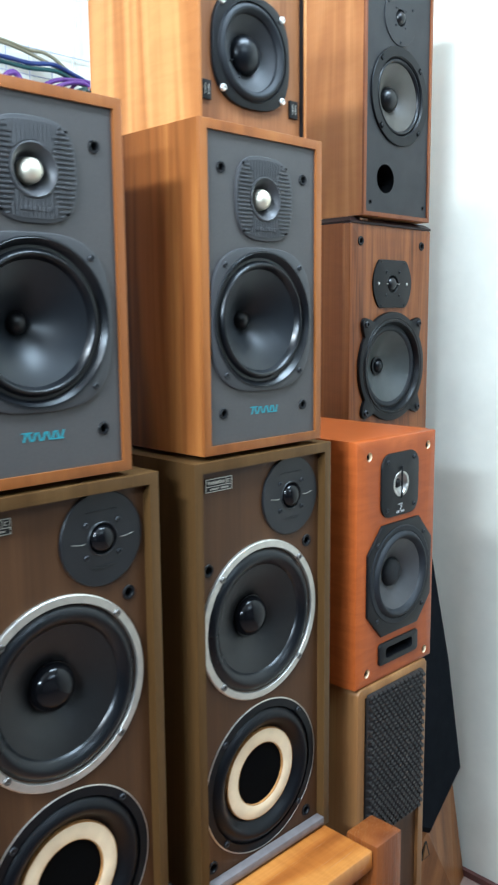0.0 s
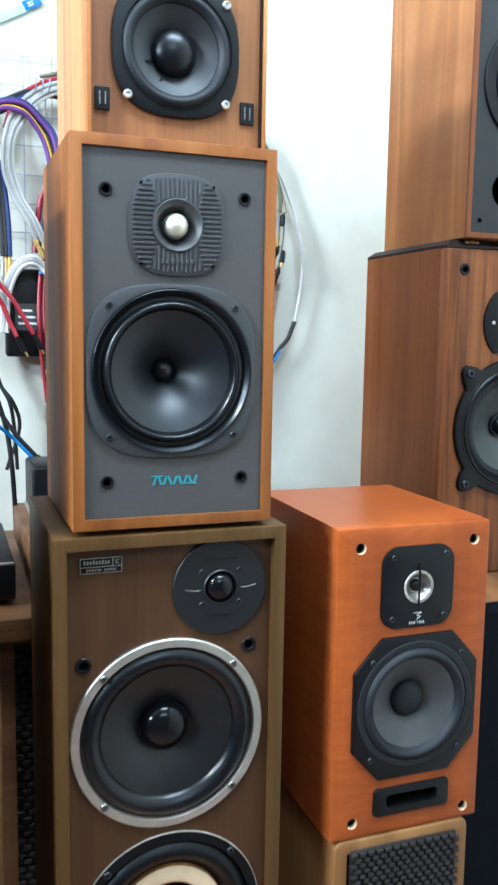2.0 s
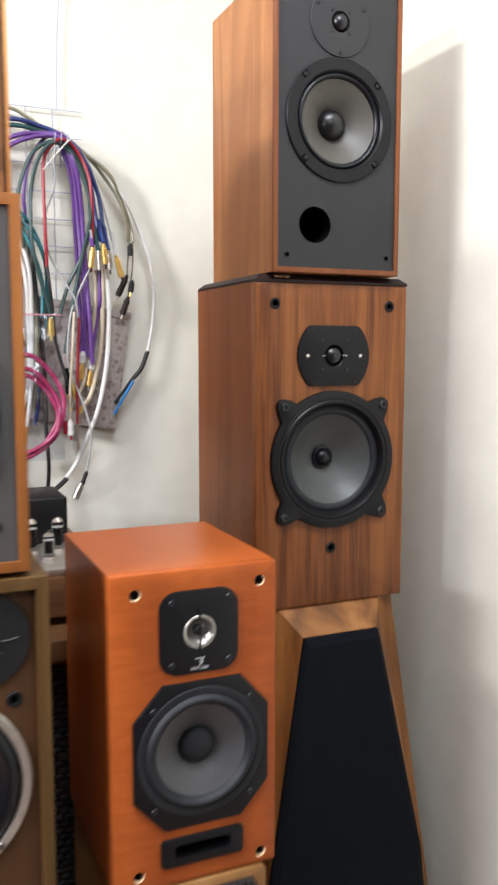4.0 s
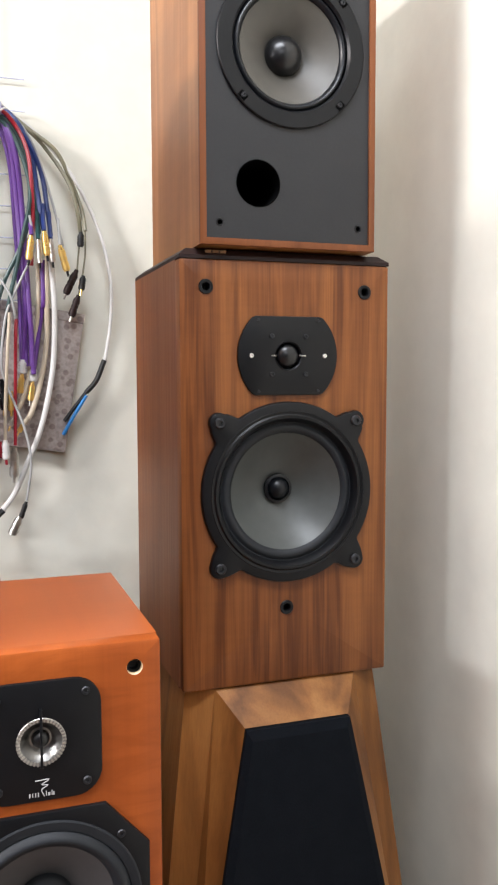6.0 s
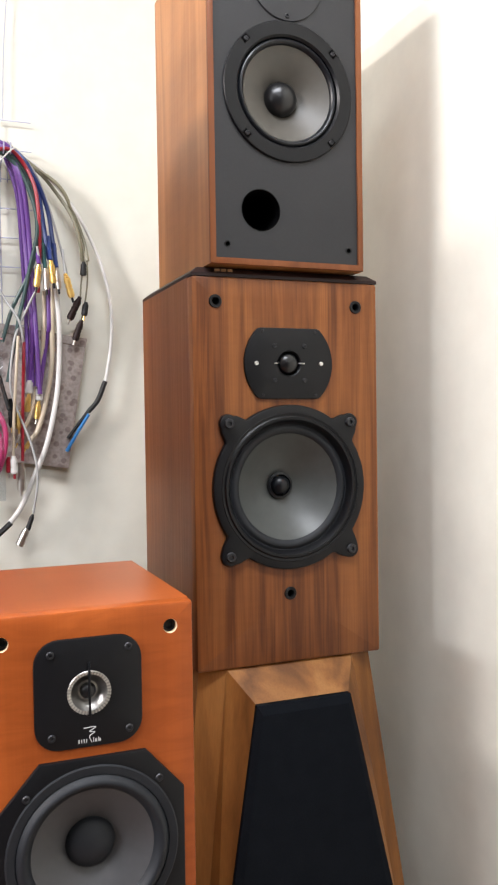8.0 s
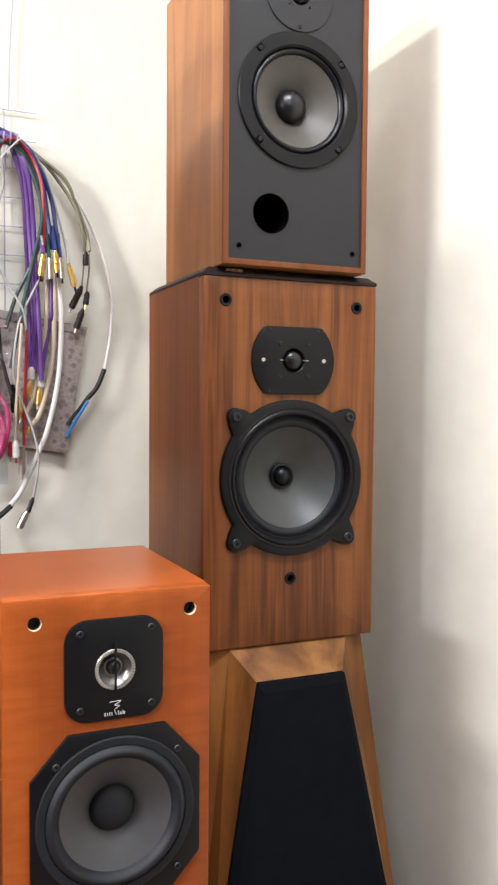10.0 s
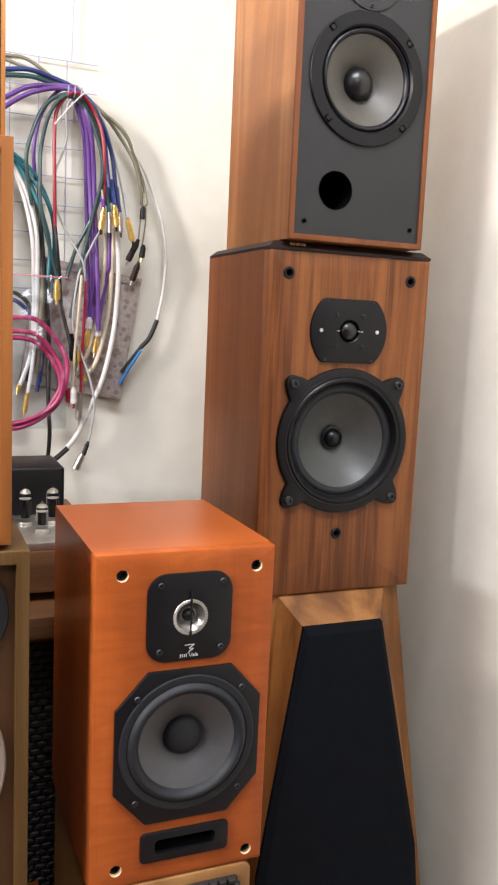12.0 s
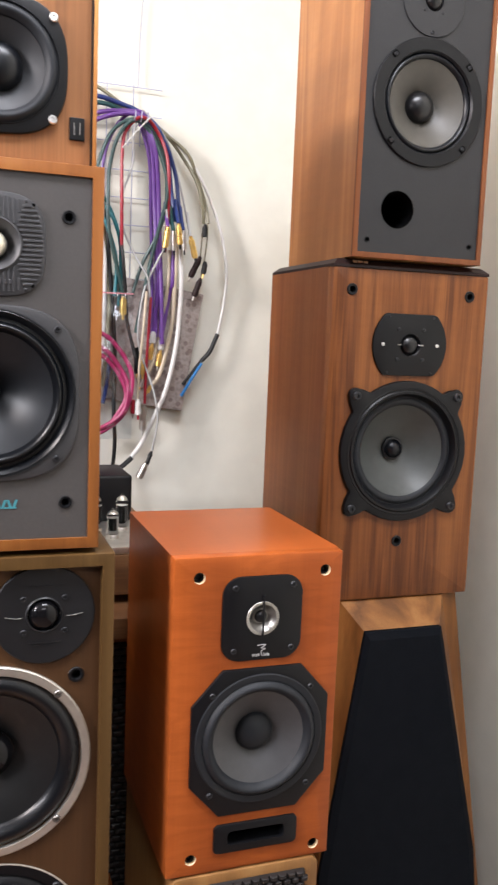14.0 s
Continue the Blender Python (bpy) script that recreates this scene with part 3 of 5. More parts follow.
def cherry_speaker(at):
    """Small two-way in cherry veneer: rounded-square tweeter plate, octagonal woofer frame and a slot port."""
    w, d, h = 0.204, 0.248, 0.380
    ob = thing("cherry_speaker", at, "orange cherry two-way speaker with slot port on a beech speaker", "loudspeaker")
    tx, tz, wx, wz = 0.003, 0.306, 0.006, 0.159
    cabinet(ob, w, d, h - 0.004, 0.016, M_CHERRY, 0.016, 0.0, "cherry veneer case")
    part("top_panel", box(-w / 2, w / 2, 0.016, d, h - 0.004, h), M_CHERRY_TOP, ob, "cherry veneer top", False)
    pegs = [(-0.0725, 0.3560), (0.0800, 0.3575), (-0.0725, 0.0200), (0.0820, 0.0150)]
    part("baffle", plate(rounded(-w / 2, w / 2, 0, h, 0.0025, 2), [circle(wx, wz, 0.074), circle(tx, tz, 0.022), rounded(wx - 0.036, wx + 0.036, 0.0325, 0.0505, 0.006, 4), *[circle(x, z, 0.0068, 20) for x, z in pegs]], 0, 0.016, 0.003), M_CHERRY, ob)
    for x, z in pegs:
        part("bare_edge", lathe(x, z, [(0.0069, 0.0004), (0.0066, 0.0006), (0.0064, 0.0090)], 20), M_CREAM, ob, "pale raw-wood edge of the peg hole")
        part("grille_socket", lathe(x, z, [(0.0066, 0.0060), (0.0045, 0.0062), (0.0040, 0.0110), (0, 0.0115)], 20), M_BLACK, ob)
    octo = [(0.048, 0.088), (-0.048, 0.088), (-0.084, 0.048), (-0.084, -0.048), (-0.048, -0.088), (0.048, -0.088), (0.084, -0.048), (0.084, 0.048)]
    woofer = part("woofer_frame", plate([(wx + x, wz + z) for x, z in octo], [circle(wx - 0.0012, wz + 0.0028, 0.0755)], -0.004, 0.001, 0.0015), M_BLACK, ob, "eight-sided black woofer frame")
    ux, uz = wx - 0.0012, wz + 0.0028
    part("gasket", lathe(ux, uz, [(0.0785, -0.0030), (0.0783, -0.0048), (0.0770, -0.0056), (0.0700, -0.0052), (0.0690, -0.0030)], 64), M_MATTE, woofer, "matt rubber mounting ring")
    part("surround", lathe(ux, uz, [(0.0702, -0.0030), *arc(0.0695, 0.0565, -0.0040, 0.0060, 12), (0.0550, 0.001)], 64), M_MATTE, woofer, "matt blue-black rolled surround")
    part("cone", lathe(ux, uz, [*cone(0.0570, -0.002, 0.021, 0.017, 0.001), (0.021, 0.02)], 56), M_GREYCONE, woofer, "grey cone")
    part("dust_cap", lathe(ux, uz, [(0.0230, 0.0155), *dome(0.0227, 0.015, 0.011)]), M_MATTE, woofer, "soft black dust cap")
    for x, z in ((-0.060, 0.060), (0.060, 0.060), (-0.060, -0.060), (0.060, -0.060)):
        screw(woofer, wx + x, wz + z, -0.004, 0.0036)
    tweeter = part("tweeter_plate", plate(rounded(tx - 0.0485, tx + 0.0485, tz - 0.0495, tz + 0.0495, 0.022, 7), [circle(tx, tz, 0.0195)], -0.003, 0.001, 0.0012), M_BLACK, ob, "rounded black tweeter plate")
    part("horn_ring", lathe(tx, tz, [(0.0198, -0.0032), (0.019, -0.0042), (0.0165, -0.0035), (0.013, 0.002), (0.009, 0.005), (0, 0.005)]), M_DISH, tweeter, "silver metal tweeter dish")
    teeth = bmesh.new()
    for i in range(40):
        a = 2 * math.pi * i / 40
        tooth = box(-0.0007, 0.0007, -0.0045, -0.0035, 0.0165, 0.0198)
        bmesh.ops.transform(tooth, matrix=Matrix.Translation((tx, 0, tz)) @ Matrix.Rotation(a, 4, "Y"), verts=tooth.verts)
        merge(teeth, tooth)
    part("knurl", teeth, M_ALU, tweeter, "fine toothed rim", False)
    part("tweeter_dome", lathe(tx, tz, dome(0.0075, 0.004, 0.006)), M_DOME, tweeter)
    part("phase_bar", box(tx - 0.001, tx + 0.001, -0.0065, -0.004, tz - 0.022, tz + 0.028, 0.0004), M_BLACK, tweeter, "thin black bridge over the dome")
    for x, z in ((-0.034, 0.037), (0.036, 0.038), (-0.034, -0.037), (0.036, -0.037)):
        screw(tweeter, tx + x, tz + z, -0.003, 0.0036)
    logo = tube([(tx - 0.0055, -0.0031, tz - 0.0318), (tx + 0.0055, -0.0031, tz - 0.0315), (tx - 0.0005, -0.0031, tz - 0.0352), (tx + 0.0045, -0.0031, tz - 0.0362), (tx - 0.0005, -0.0031, tz - 0.0395), (tx + 0.0015, -0.0031, tz - 0.0450)], 0.00042, 6, 4)
    for x0, x1, z1 in ((-0.0105, -0.0094, 0.0034), (-0.0080, -0.0072, 0.0034), (-0.0058, -0.0049, 0.0034), (-0.0036, -0.0028, 0.0034), (0.0028, 0.0035, 0.0040), (0.0044, 0.0062, 0.0026), (0.0072, 0.0079, 0.0040), (0.0082, 0.0096, 0.0026)):
        box(tx + x0, tx + x1, -0.0034, -0.0028, tz - 0.0450, tz - 0.0450 + z1, 0, logo)
    part("badge_print", logo, M_SILKPRINT, tweeter, "tiny white printed badge", False)
    port = part("port_frame", plate(rounded(wx - 0.052, wx + 0.052, 0.0235, 0.0590, 0.006, 4), [rounded(wx - 0.0355, wx + 0.0355, 0.0330, 0.0500, 0.005, 4)], -0.0035, 0.001, 0.0015), M_BLACK, ob, "black slot port with a rounded frame")
    tun = plate(rounded(wx - 0.036, wx + 0.036, 0.0327, 0.0503, 0.005, 4), [rounded(wx - 0.0352, wx + 0.0352, 0.0333, 0.0497, 0.005, 4)], -0.001, 0.06)
    part("port_tunnel", tun, M_BLACK, port)
    return ob


def eared(cx, cz, R, ears, er, n=288):
    """A round outline with round screw lugs on short necks."""
    out = []
    for i in range(n):
        a = 2 * math.pi * i / n
        r = R
        for ex, ez in ears:
            d = math.hypot(ex, ez)
            edge = math.asin(er / d) * 0.97
            off = abs((a - math.atan2(ez, ex) + math.pi) % (2 * math.pi) - math.pi)
            neck = min(1.0, max(0.0, (off - edge) / radians(6.0)))
            lug = d * math.cos(min(off, edge)) + math.sqrt(max(0.0, er * er - (d * math.sin(min(off, edge))) ** 2))
            r += (lug - R) * (1 - neck * neck * (3 - 2 * neck))
        out.append((cx + r * math.cos(a), cz + r * math.sin(a)))
    return out


def walnut_speaker(at):
    """Large two-way in striped walnut with a dark sloping cap."""
    w, d, h = 0.260, 0.247, 0.496
    ob = thing("walnut_speaker", at, "striped walnut two-way speaker with dark cap on a tapered speaker", "loudspeaker")
    wx, wz, tx, tz = -0.001, 0.2285, -0.001, 0.388
    cabinet(ob, w, d, h, 0.018, M_WALNUT_SIDE, 0.018, 0.0, "reddish walnut case")
    pegs = [(-0.0995, 0.465), (0.0975, 0.464), (-0.002, 0.090)]
    part("baffle", plate(rounded(-w / 2, w / 2, 0, h, 0.003, 2), [circle(wx, wz, 0.092), circle(tx, tz, 0.018), *[circle(x, z, 0.006, 20) for x, z in pegs]], 0, 0.018, 0.003), M_WALNUT, ob, "striped walnut veneer front")
    for x, z in pegs:
        socket(ob, x, z, 0.0, 0.0085, None, 0.5)
    ears = [(-0.0850, 0.0830), (0.0850, 0.0830), (-0.0850, -0.0850), (0.0850, -0.0850)]
    woofer = part("woofer_frame", plate(eared(wx, wz, 0.1065, ears, 0.0120), [circle(wx, wz, 0.088, 64)], -0.007, 0.001, 0.003), M_BLACK, ob, "black cast woofer frame with four eared lugs")
    part("inner_ring", lathe(wx, wz, [(0.0965, -0.0065), (0.0955, -0.0078), (0.0925, -0.0070), (0.0905, -0.0088), (0.0875, -0.0086), (0.0835, -0.0030), (0.0820, 0.004)], 64), M_BLACK, woofer)
    part("surround", lathe(wx, wz, [(0.0830, 0.0015), *arc(0.0815, 0.0705, 0.002, 0.0025, 8), (0.0685, 0.0055)], 64), M_MATTE, woofer, "black rubber surround")
    part("cone", lathe(wx, wz, [*cone(0.0695, 0.003, 0.0165, 0.036, -0.004), (0.0165, 0.038)], 56), M_BWCONE, woofer, "grey translucent cone")
    part("dust_cap", lathe(wx, wz, [(0.0175, 0.034), (0.0175, 0.031), (0.0145, 0.030), (0.0135, 0.032), *dome(0.0125, 0.031, 0.010)]), M_RUBBER, woofer)
    for x, z in ears:
        screw(woofer, wx + x, wz + z, -0.007, 0.0066)
    n = 64
    out = []
    for i in range(n):
        a = 2 * math.pi * i / n
        x, z = 0.062 * math.cos(a), 0.062 * math.sin(a)
        out.append((tx + x, tz + max(-0.0455, min(0.0455, z))))
    outline = [p for i, p in enumerate(out) if i == 0 or (abs(p[0] - out[i - 1][0]) + abs(p[1] - out[i - 1][1])) > 1e-6]
    tweeter = part("tweeter_plate", plate(outline, [circle(tx, tz, 0.0165)], -0.0035, 0.001, 0.0012), M_BLACK, ob, "black flat-topped tweeter plate")
    part("tweeter_ring", lathe(tx, tz, [(0.0175, -0.003), (0.0168, -0.0042), (0.0155, -0.003), (0.0150, 0.004), (0, 0.004)]), M_BLACK, tweeter)
    part("tweeter_dome", lathe(tx, tz, [(0.0148, 0.003), *dome(0.0138, 0.002, 0.010)]), M_DOME, tweeter, "shiny black dome")
    for x, z in ((-0.0205, 0.0225), (0.0215, 0.0225), (-0.0205, -0.0215), (0.0215, -0.0215), (-0.037, 0.041), (0.037, 0.041), (-0.037, -0.041), (0.037, -0.041)):
        screw(tweeter, tx + x, tz + z, -0.0035, 0.003 if abs(x) < 0.03 else 0.002)
    for x in (-0.0455, 0.0455):
        screw(tweeter, tx + x, tz, -0.0035, 0.0028, M_BRIGHTSCREW, "terminal")
    for k in (-1, 1):
        part("lead", tube([(tx + k * 0.0140, -0.0020, tz + 0.0006), (tx + k * 0.0180, -0.0044, tz), (tx + k * 0.0215, -0.0040, tz)], 0.0009, 6), M_SILVER, tweeter)
    bm = bmesh.new()
    lo = [(-w / 2, 0.0), (w / 2, 0.0), (w / 2, d), (-w / 2, d)]
    hi = [(-w / 2 + 0.010, 0.010), (w / 2 - 0.010, 0.010), (w / 2 - 0.010, d - 0.008), (-w / 2 + 0.010, d - 0.008)]
    rows = [[bm.verts.new((x, y, z)) for x, y in pts] for pts, z in ((lo, h), (lo, h + 0.004), (hi, h + 0.012))]
    for a, b in zip(rows, rows[1:]):
        for i in range(4):
            bm.faces.new((a[i], a[(i + 1) % 4], b[(i + 1) % 4], b[i]))
    bm.faces.new(rows[0])
    bm.faces.new(rows[-1])
    cap = part("cap", bm, M_CAPBROWN, ob, "dark brown bevelled cap", False)
    logo = bmesh.new()
    for i in range(3):
        q = box(-0.0985 + 0.0085 * i, -0.0915 + 0.0085 * i, 0.0035, 0.0050, h + 0.0052, h + 0.0102)
        merge(logo, q)
    part("badge_print", logo, M_BIRCH, cap, "small pale printed badge", False)
    return ob


def charcoal_speaker(at):
    """Two-way with a charcoal baffle, round woofer, port hole and disc tweeter."""
    w, d, h, b = 0.213, 0.240, 0.425, 0.003
    ob = thing("charcoal_front_speaker", at, "light walnut speaker with charcoal baffle and round port hole", "loudspeaker")
    cabinet(ob, w, d, h, 0.0075, M_TOPWOOD, 0.0045, 0.0, "light walnut case")
    part("front_frame", plate(rect(-w / 2, w / 2, 0, h), [rect(-w / 2 + 0.0075, w / 2 - 0.0075, 0.0075, h - 0.0075)], 0, 0.0045, 0.0012), M_EDGE, ob, "reddish brown front edging")
    wx, wz, tx, tz = 0.002, 0.2215, 0.001, 0.360
    part("baffle", plate(rect(-w / 2 + 0.0075, w / 2 - 0.0075, 0.0075, h - 0.0075), [circle(wx, wz, 0.076, 56), circle(-0.0375, 0.070, 0.0258, 40), circle(tx, tz, 0.015), circle(-0.083, 0.025, 0.0035, 14), circle(0.086, 0.026, 0.0035, 14)], b, b + 0.015), M_DARKBAFFLE, ob, "matt charcoal baffle")
    for x, z in ((-0.083, 0.025), (0.086, 0.026)):
        socket(ob, x, z, b + 0.0012, 0.0045)
    part("port", lathe(-0.0375, 0.070, [(0.0262, b + 0.0005), (0.0262, b - 0.0006), (0.0253, b - 0.0004), (0.0250, b + 0.10), (0, b + 0.10)], 40), M_HOLE, ob, "black round port tube")
    woofer = part("woofer_frame", lathe(wx, wz, [(0.0885, b + 0.001), (0.0885, b - 0.003), (0.0875, b - 0.004), (0.0715, b - 0.004), (0.069, b - 0.001), (0.069, b + 0.006)], 64), M_BLACK, ob, "black round woofer frame")
    part("surround", lathe(wx, wz, [(0.0695, b), *arc(0.069, 0.0605, b + 0.002, 0.004, 8), (0.060, b + 0.006)], 64), M_RUBBER, woofer)
    part("cone", lathe(wx, wz, [*cone(0.0610, b + 0.003, 0.018, b + 0.030, 0.002), (0.018, b + 0.032)], 56), M_BEXTRENE, woofer, "smoky grey cone")
    part("dust_cap", lathe(wx, wz, [(0.0228, b + 0.029), *dome(0.0222, b + 0.026, 0.017)]), M_DOME, woofer, "shiny black dust cap")
    for a in (42, 135, 225, 315):
        # near-black pad laid on the ring for the shade in a cut notch
        notch = box(-0.0055, 0.0055, b - 0.0046, b - 0.003, 0.0785, 0.0872, 0.0012, None, 1)
        bmesh.ops.transform(notch, matrix=Matrix.Translation((wx, 0, wz)) @ Matrix.Rotation(radians(90 - a), 4, "Y"), verts=notch.verts)
        lug = part("lug", notch, M_HOLE, woofer, "cut clamp notch, its shade drawn as a black pad")
        screw(lug, wx + 0.0822 * math.cos(radians(a)), wz + 0.0822 * math.sin(radians(a)), b - 0.0046, 0.0030)
    tweeter = part("tweeter_disc", lathe(tx, tz, [(0.0492, b + 0.001), (0.0492, b - 0.0015), (0.0486, b - 0.002), (0.0150, b - 0.002), (0.0130, b + 0.004), (0, b + 0.004)], 56), M_DARKBAFFLE, ob, "round charcoal tweeter plate")
    part("tweeter_dome", lathe(tx, tz, [(0.0128, b + 0.003), *dome(0.0124, b + 0.002, 0.011)]), M_DOME, tweeter)
    for a in (30, 150, 270):
        screw(tweeter, tx + 0.043 * math.cos(radians(a)), tz + 0.043 * math.sin(radians(a)), b - 0.002, 0.003)
    for a in (45, 135, 225, 315):
        screw(tweeter, tx + 0.021 * math.cos(radians(a)), tz + 0.021 * math.sin(radians(a)), b - 0.002, 0.0022)
    return ob


def teak_speaker(at):
    """Open-fronted teak speaker with a recessed baffle, a four-screw woofer and catches."""
    w, d, h, b = 0.186, 0.215, 0.300, 0.008
    ob = thing("open_front_speaker", at, "teak speaker without grille, silver screws, on a grey-fronted speaker", "loudspeaker")
    cabinet(ob, w, d, h, 0.004, M_GOLDTEAK, 0.0, 0.0008, "pale golden teak case")
    wx, wz, uz = -0.002, 0.094, 0.230
    part("baffle", plate(rect(-w / 2 + 0.004, w / 2 - 0.004, 0.004, h - 0.004), [circle(wx, wz, 0.058), circle(wx, uz, 0.036)], b, b + 0.014), M_TEAKBAFFLE, ob, "teak veneered baffle")
    # the shade in the gap by the right edge, drawn as a strip
    part("gap_shade_strip", box(w / 2 - 0.0056, w / 2 - 0.0043, 0.0015, b - 0.0002, 0.006, h - 0.006), M_BLACK, ob, "black strip drawn for the dark gap inside the front edge", False)
    woofer = part("woofer_frame", plate(squircle(wx, wz, 0.066, 0.066, 2.75), [circle(wx, wz, 0.0565)], b - 0.005, b + 0.001, 0.0015), M_BLACK, ob, "black woofer frame")
    part("surround", lathe(wx, wz, [(0.058, b - 0.005), (0.0575, b - 0.007), *arc(0.057, 0.0445, b - 0.004, 0.005, 8), (0.044, b + 0.001)], 56), M_MATTE, woofer)
    part("cone", lathe(wx, wz, [*cone(0.045, b - 0.001, 0.019, b + 0.014, 0.001), (0.019, b + 0.016)], 48), M_DARKCONE, woofer, "dark grey cone")
    part("dust_cap", lathe(wx, wz, [(0.0240, b + 0.013), *dome(0.0235, b + 0.011, 0.016)]), M_RUBBER, woofer, "large black dust cap")
    for dx, dz in ((-0.024, -0.010), (-0.012, -0.024)):
        part("tinsel_lead", tube([(wx + dx * 0.85, b + 0.010, wz + dz * 0.85), (wx + dx * 1.05, b + 0.0055, wz + dz * 1.05), (wx + dx * 1.25, b + 0.0045, wz + dz * 1.22)], 0.0011, 6), M_RUBBER, woofer)
    for x, z in ((-0.0505, 0.0485), (0.0515, 0.0485), (-0.0505, -0.0485), (0.0515, -0.0485)):
        screw(woofer, wx + x, wz + z, b - 0.005, 0.0045, M_BRIGHTSCREW)
    for x in (-0.077, 0.074):
        clip = part("catch", plate(rounded(x - 0.0075, x + 0.0075, 0.029, 0.051, 0.001, 2), [], b - 0.003, b + 0.0005, 0.0006), M_BLACK, ob, "black grille catch")
        for dx in (-0.0032, 0.0024):
            part("catch_spring", box(x + dx, x + dx + 0.0006, b - 0.0038, b - 0.0026, 0.034, 0.046), M_SILVER, clip, "", False)
    upper = part("tweeter_frame", plate(squircle(wx, uz, 0.0560, 0.0560, 4.5), [circle(wx, uz, 0.040)], b - 0.004, b + 0.001, 0.0015), M_BLACK, ob, "square black upper-unit frame")
    part("cone", lathe(wx, uz, [(0.0405, b - 0.003), *arc(0.040, 0.034, b - 0.002, 0.003), *cone(0.0335, b, 0.012, b + 0.012, 0.001), *dome(0.011, b + 0.012, 0.008)], 40), M_GREYCONE, upper, "grey cone")
    for x in (-0.046, 0.046):
        for z in (-0.046, 0.046):
            screw(upper, wx + x, uz + z, b - 0.004, 0.0042, M_BRIGHTSCREW)
    return ob


def foam_panel(ob, x0, x1, z0, z1, y, pitch, material, name="foam_grille"):
    """Moulded foam with rows of raised pads."""
    bm = bmesh.new()
    box(x0, x1, y - 0.006, y + 0.004, z0, z1, 0.003, bm)
    nx, nz = int((x1 - x0) / pitch), int((z1 - z0) / (pitch * 0.62))
    px, pz = (x1 - x0) / nx, (z1 - z0) / nz
    for j in range(nz):
        for i in range(nx):
            cx, cz = x0 + (i + 0.5 + (0.25 if j % 2 else -0.25)) * px, z0 + (j + 0.5) * pz
            a, c = px * 0.46, pz * 0.42
            v = [bm.verts.new((cx + sx * k * a, yy, cz + sz * k * c)) for k, yy in ((1, y - 0.0050), (0.92, y - 0.0082), (0.60, y - 0.0105)) for sx, sz in ((-1, -1), (0, -1.12), (1, -1), (1.1, 0), (1, 1), (0, 1.12), (-1, 1), (-1.1, 0))]
            for r0 in (0, 8):
                for k in range(8):
                    bm.faces.new((v[r0 + k], v[r0 + (k + 1) % 8], v[r0 + 8 + (k + 1) % 8], v[r0 + 8 + k]))
            bm.faces.new(v[16:])
    return part(name, bm, material, ob, "dark moulded foam grille with raised pads")


def foam_speaker(at):
    w, d, h = 0.186, 0.27, 0.735
    ob = thing("foam_front_speaker", at, "beech floor speaker with dark moulded foam grille under cherry speaker", "loudspeaker")
    bm = plate(rounded(-w / 2, w / 2, 0, h, 0.012, 5), [rect(-w / 2 + 0.017, w / 2 - 0.017, 0.02, h - 0.016)], 0.0, d - 0.012, 0.004)
    box(-w / 2 + 0.004, w / 2 - 0.004, d - 0.012, d, 0.004, h - 0.004, 0, bm)
    part("case", bm, M_BIRCH, ob, "honey beech case with rounded edges")
    part("baffle", box(-w / 2 + 0.017, w / 2 - 0.017, 0.006, 0.02, 0.02, h - 0.016), M_DITTON_FRONT, ob, "dark brown lower front", False)
    foam_panel(ob, -w / 2 + 0.021, w / 2 - 0.018, 0.479, h - 0.012, 0.002, 0.0112, M_FOAM)
    return ob


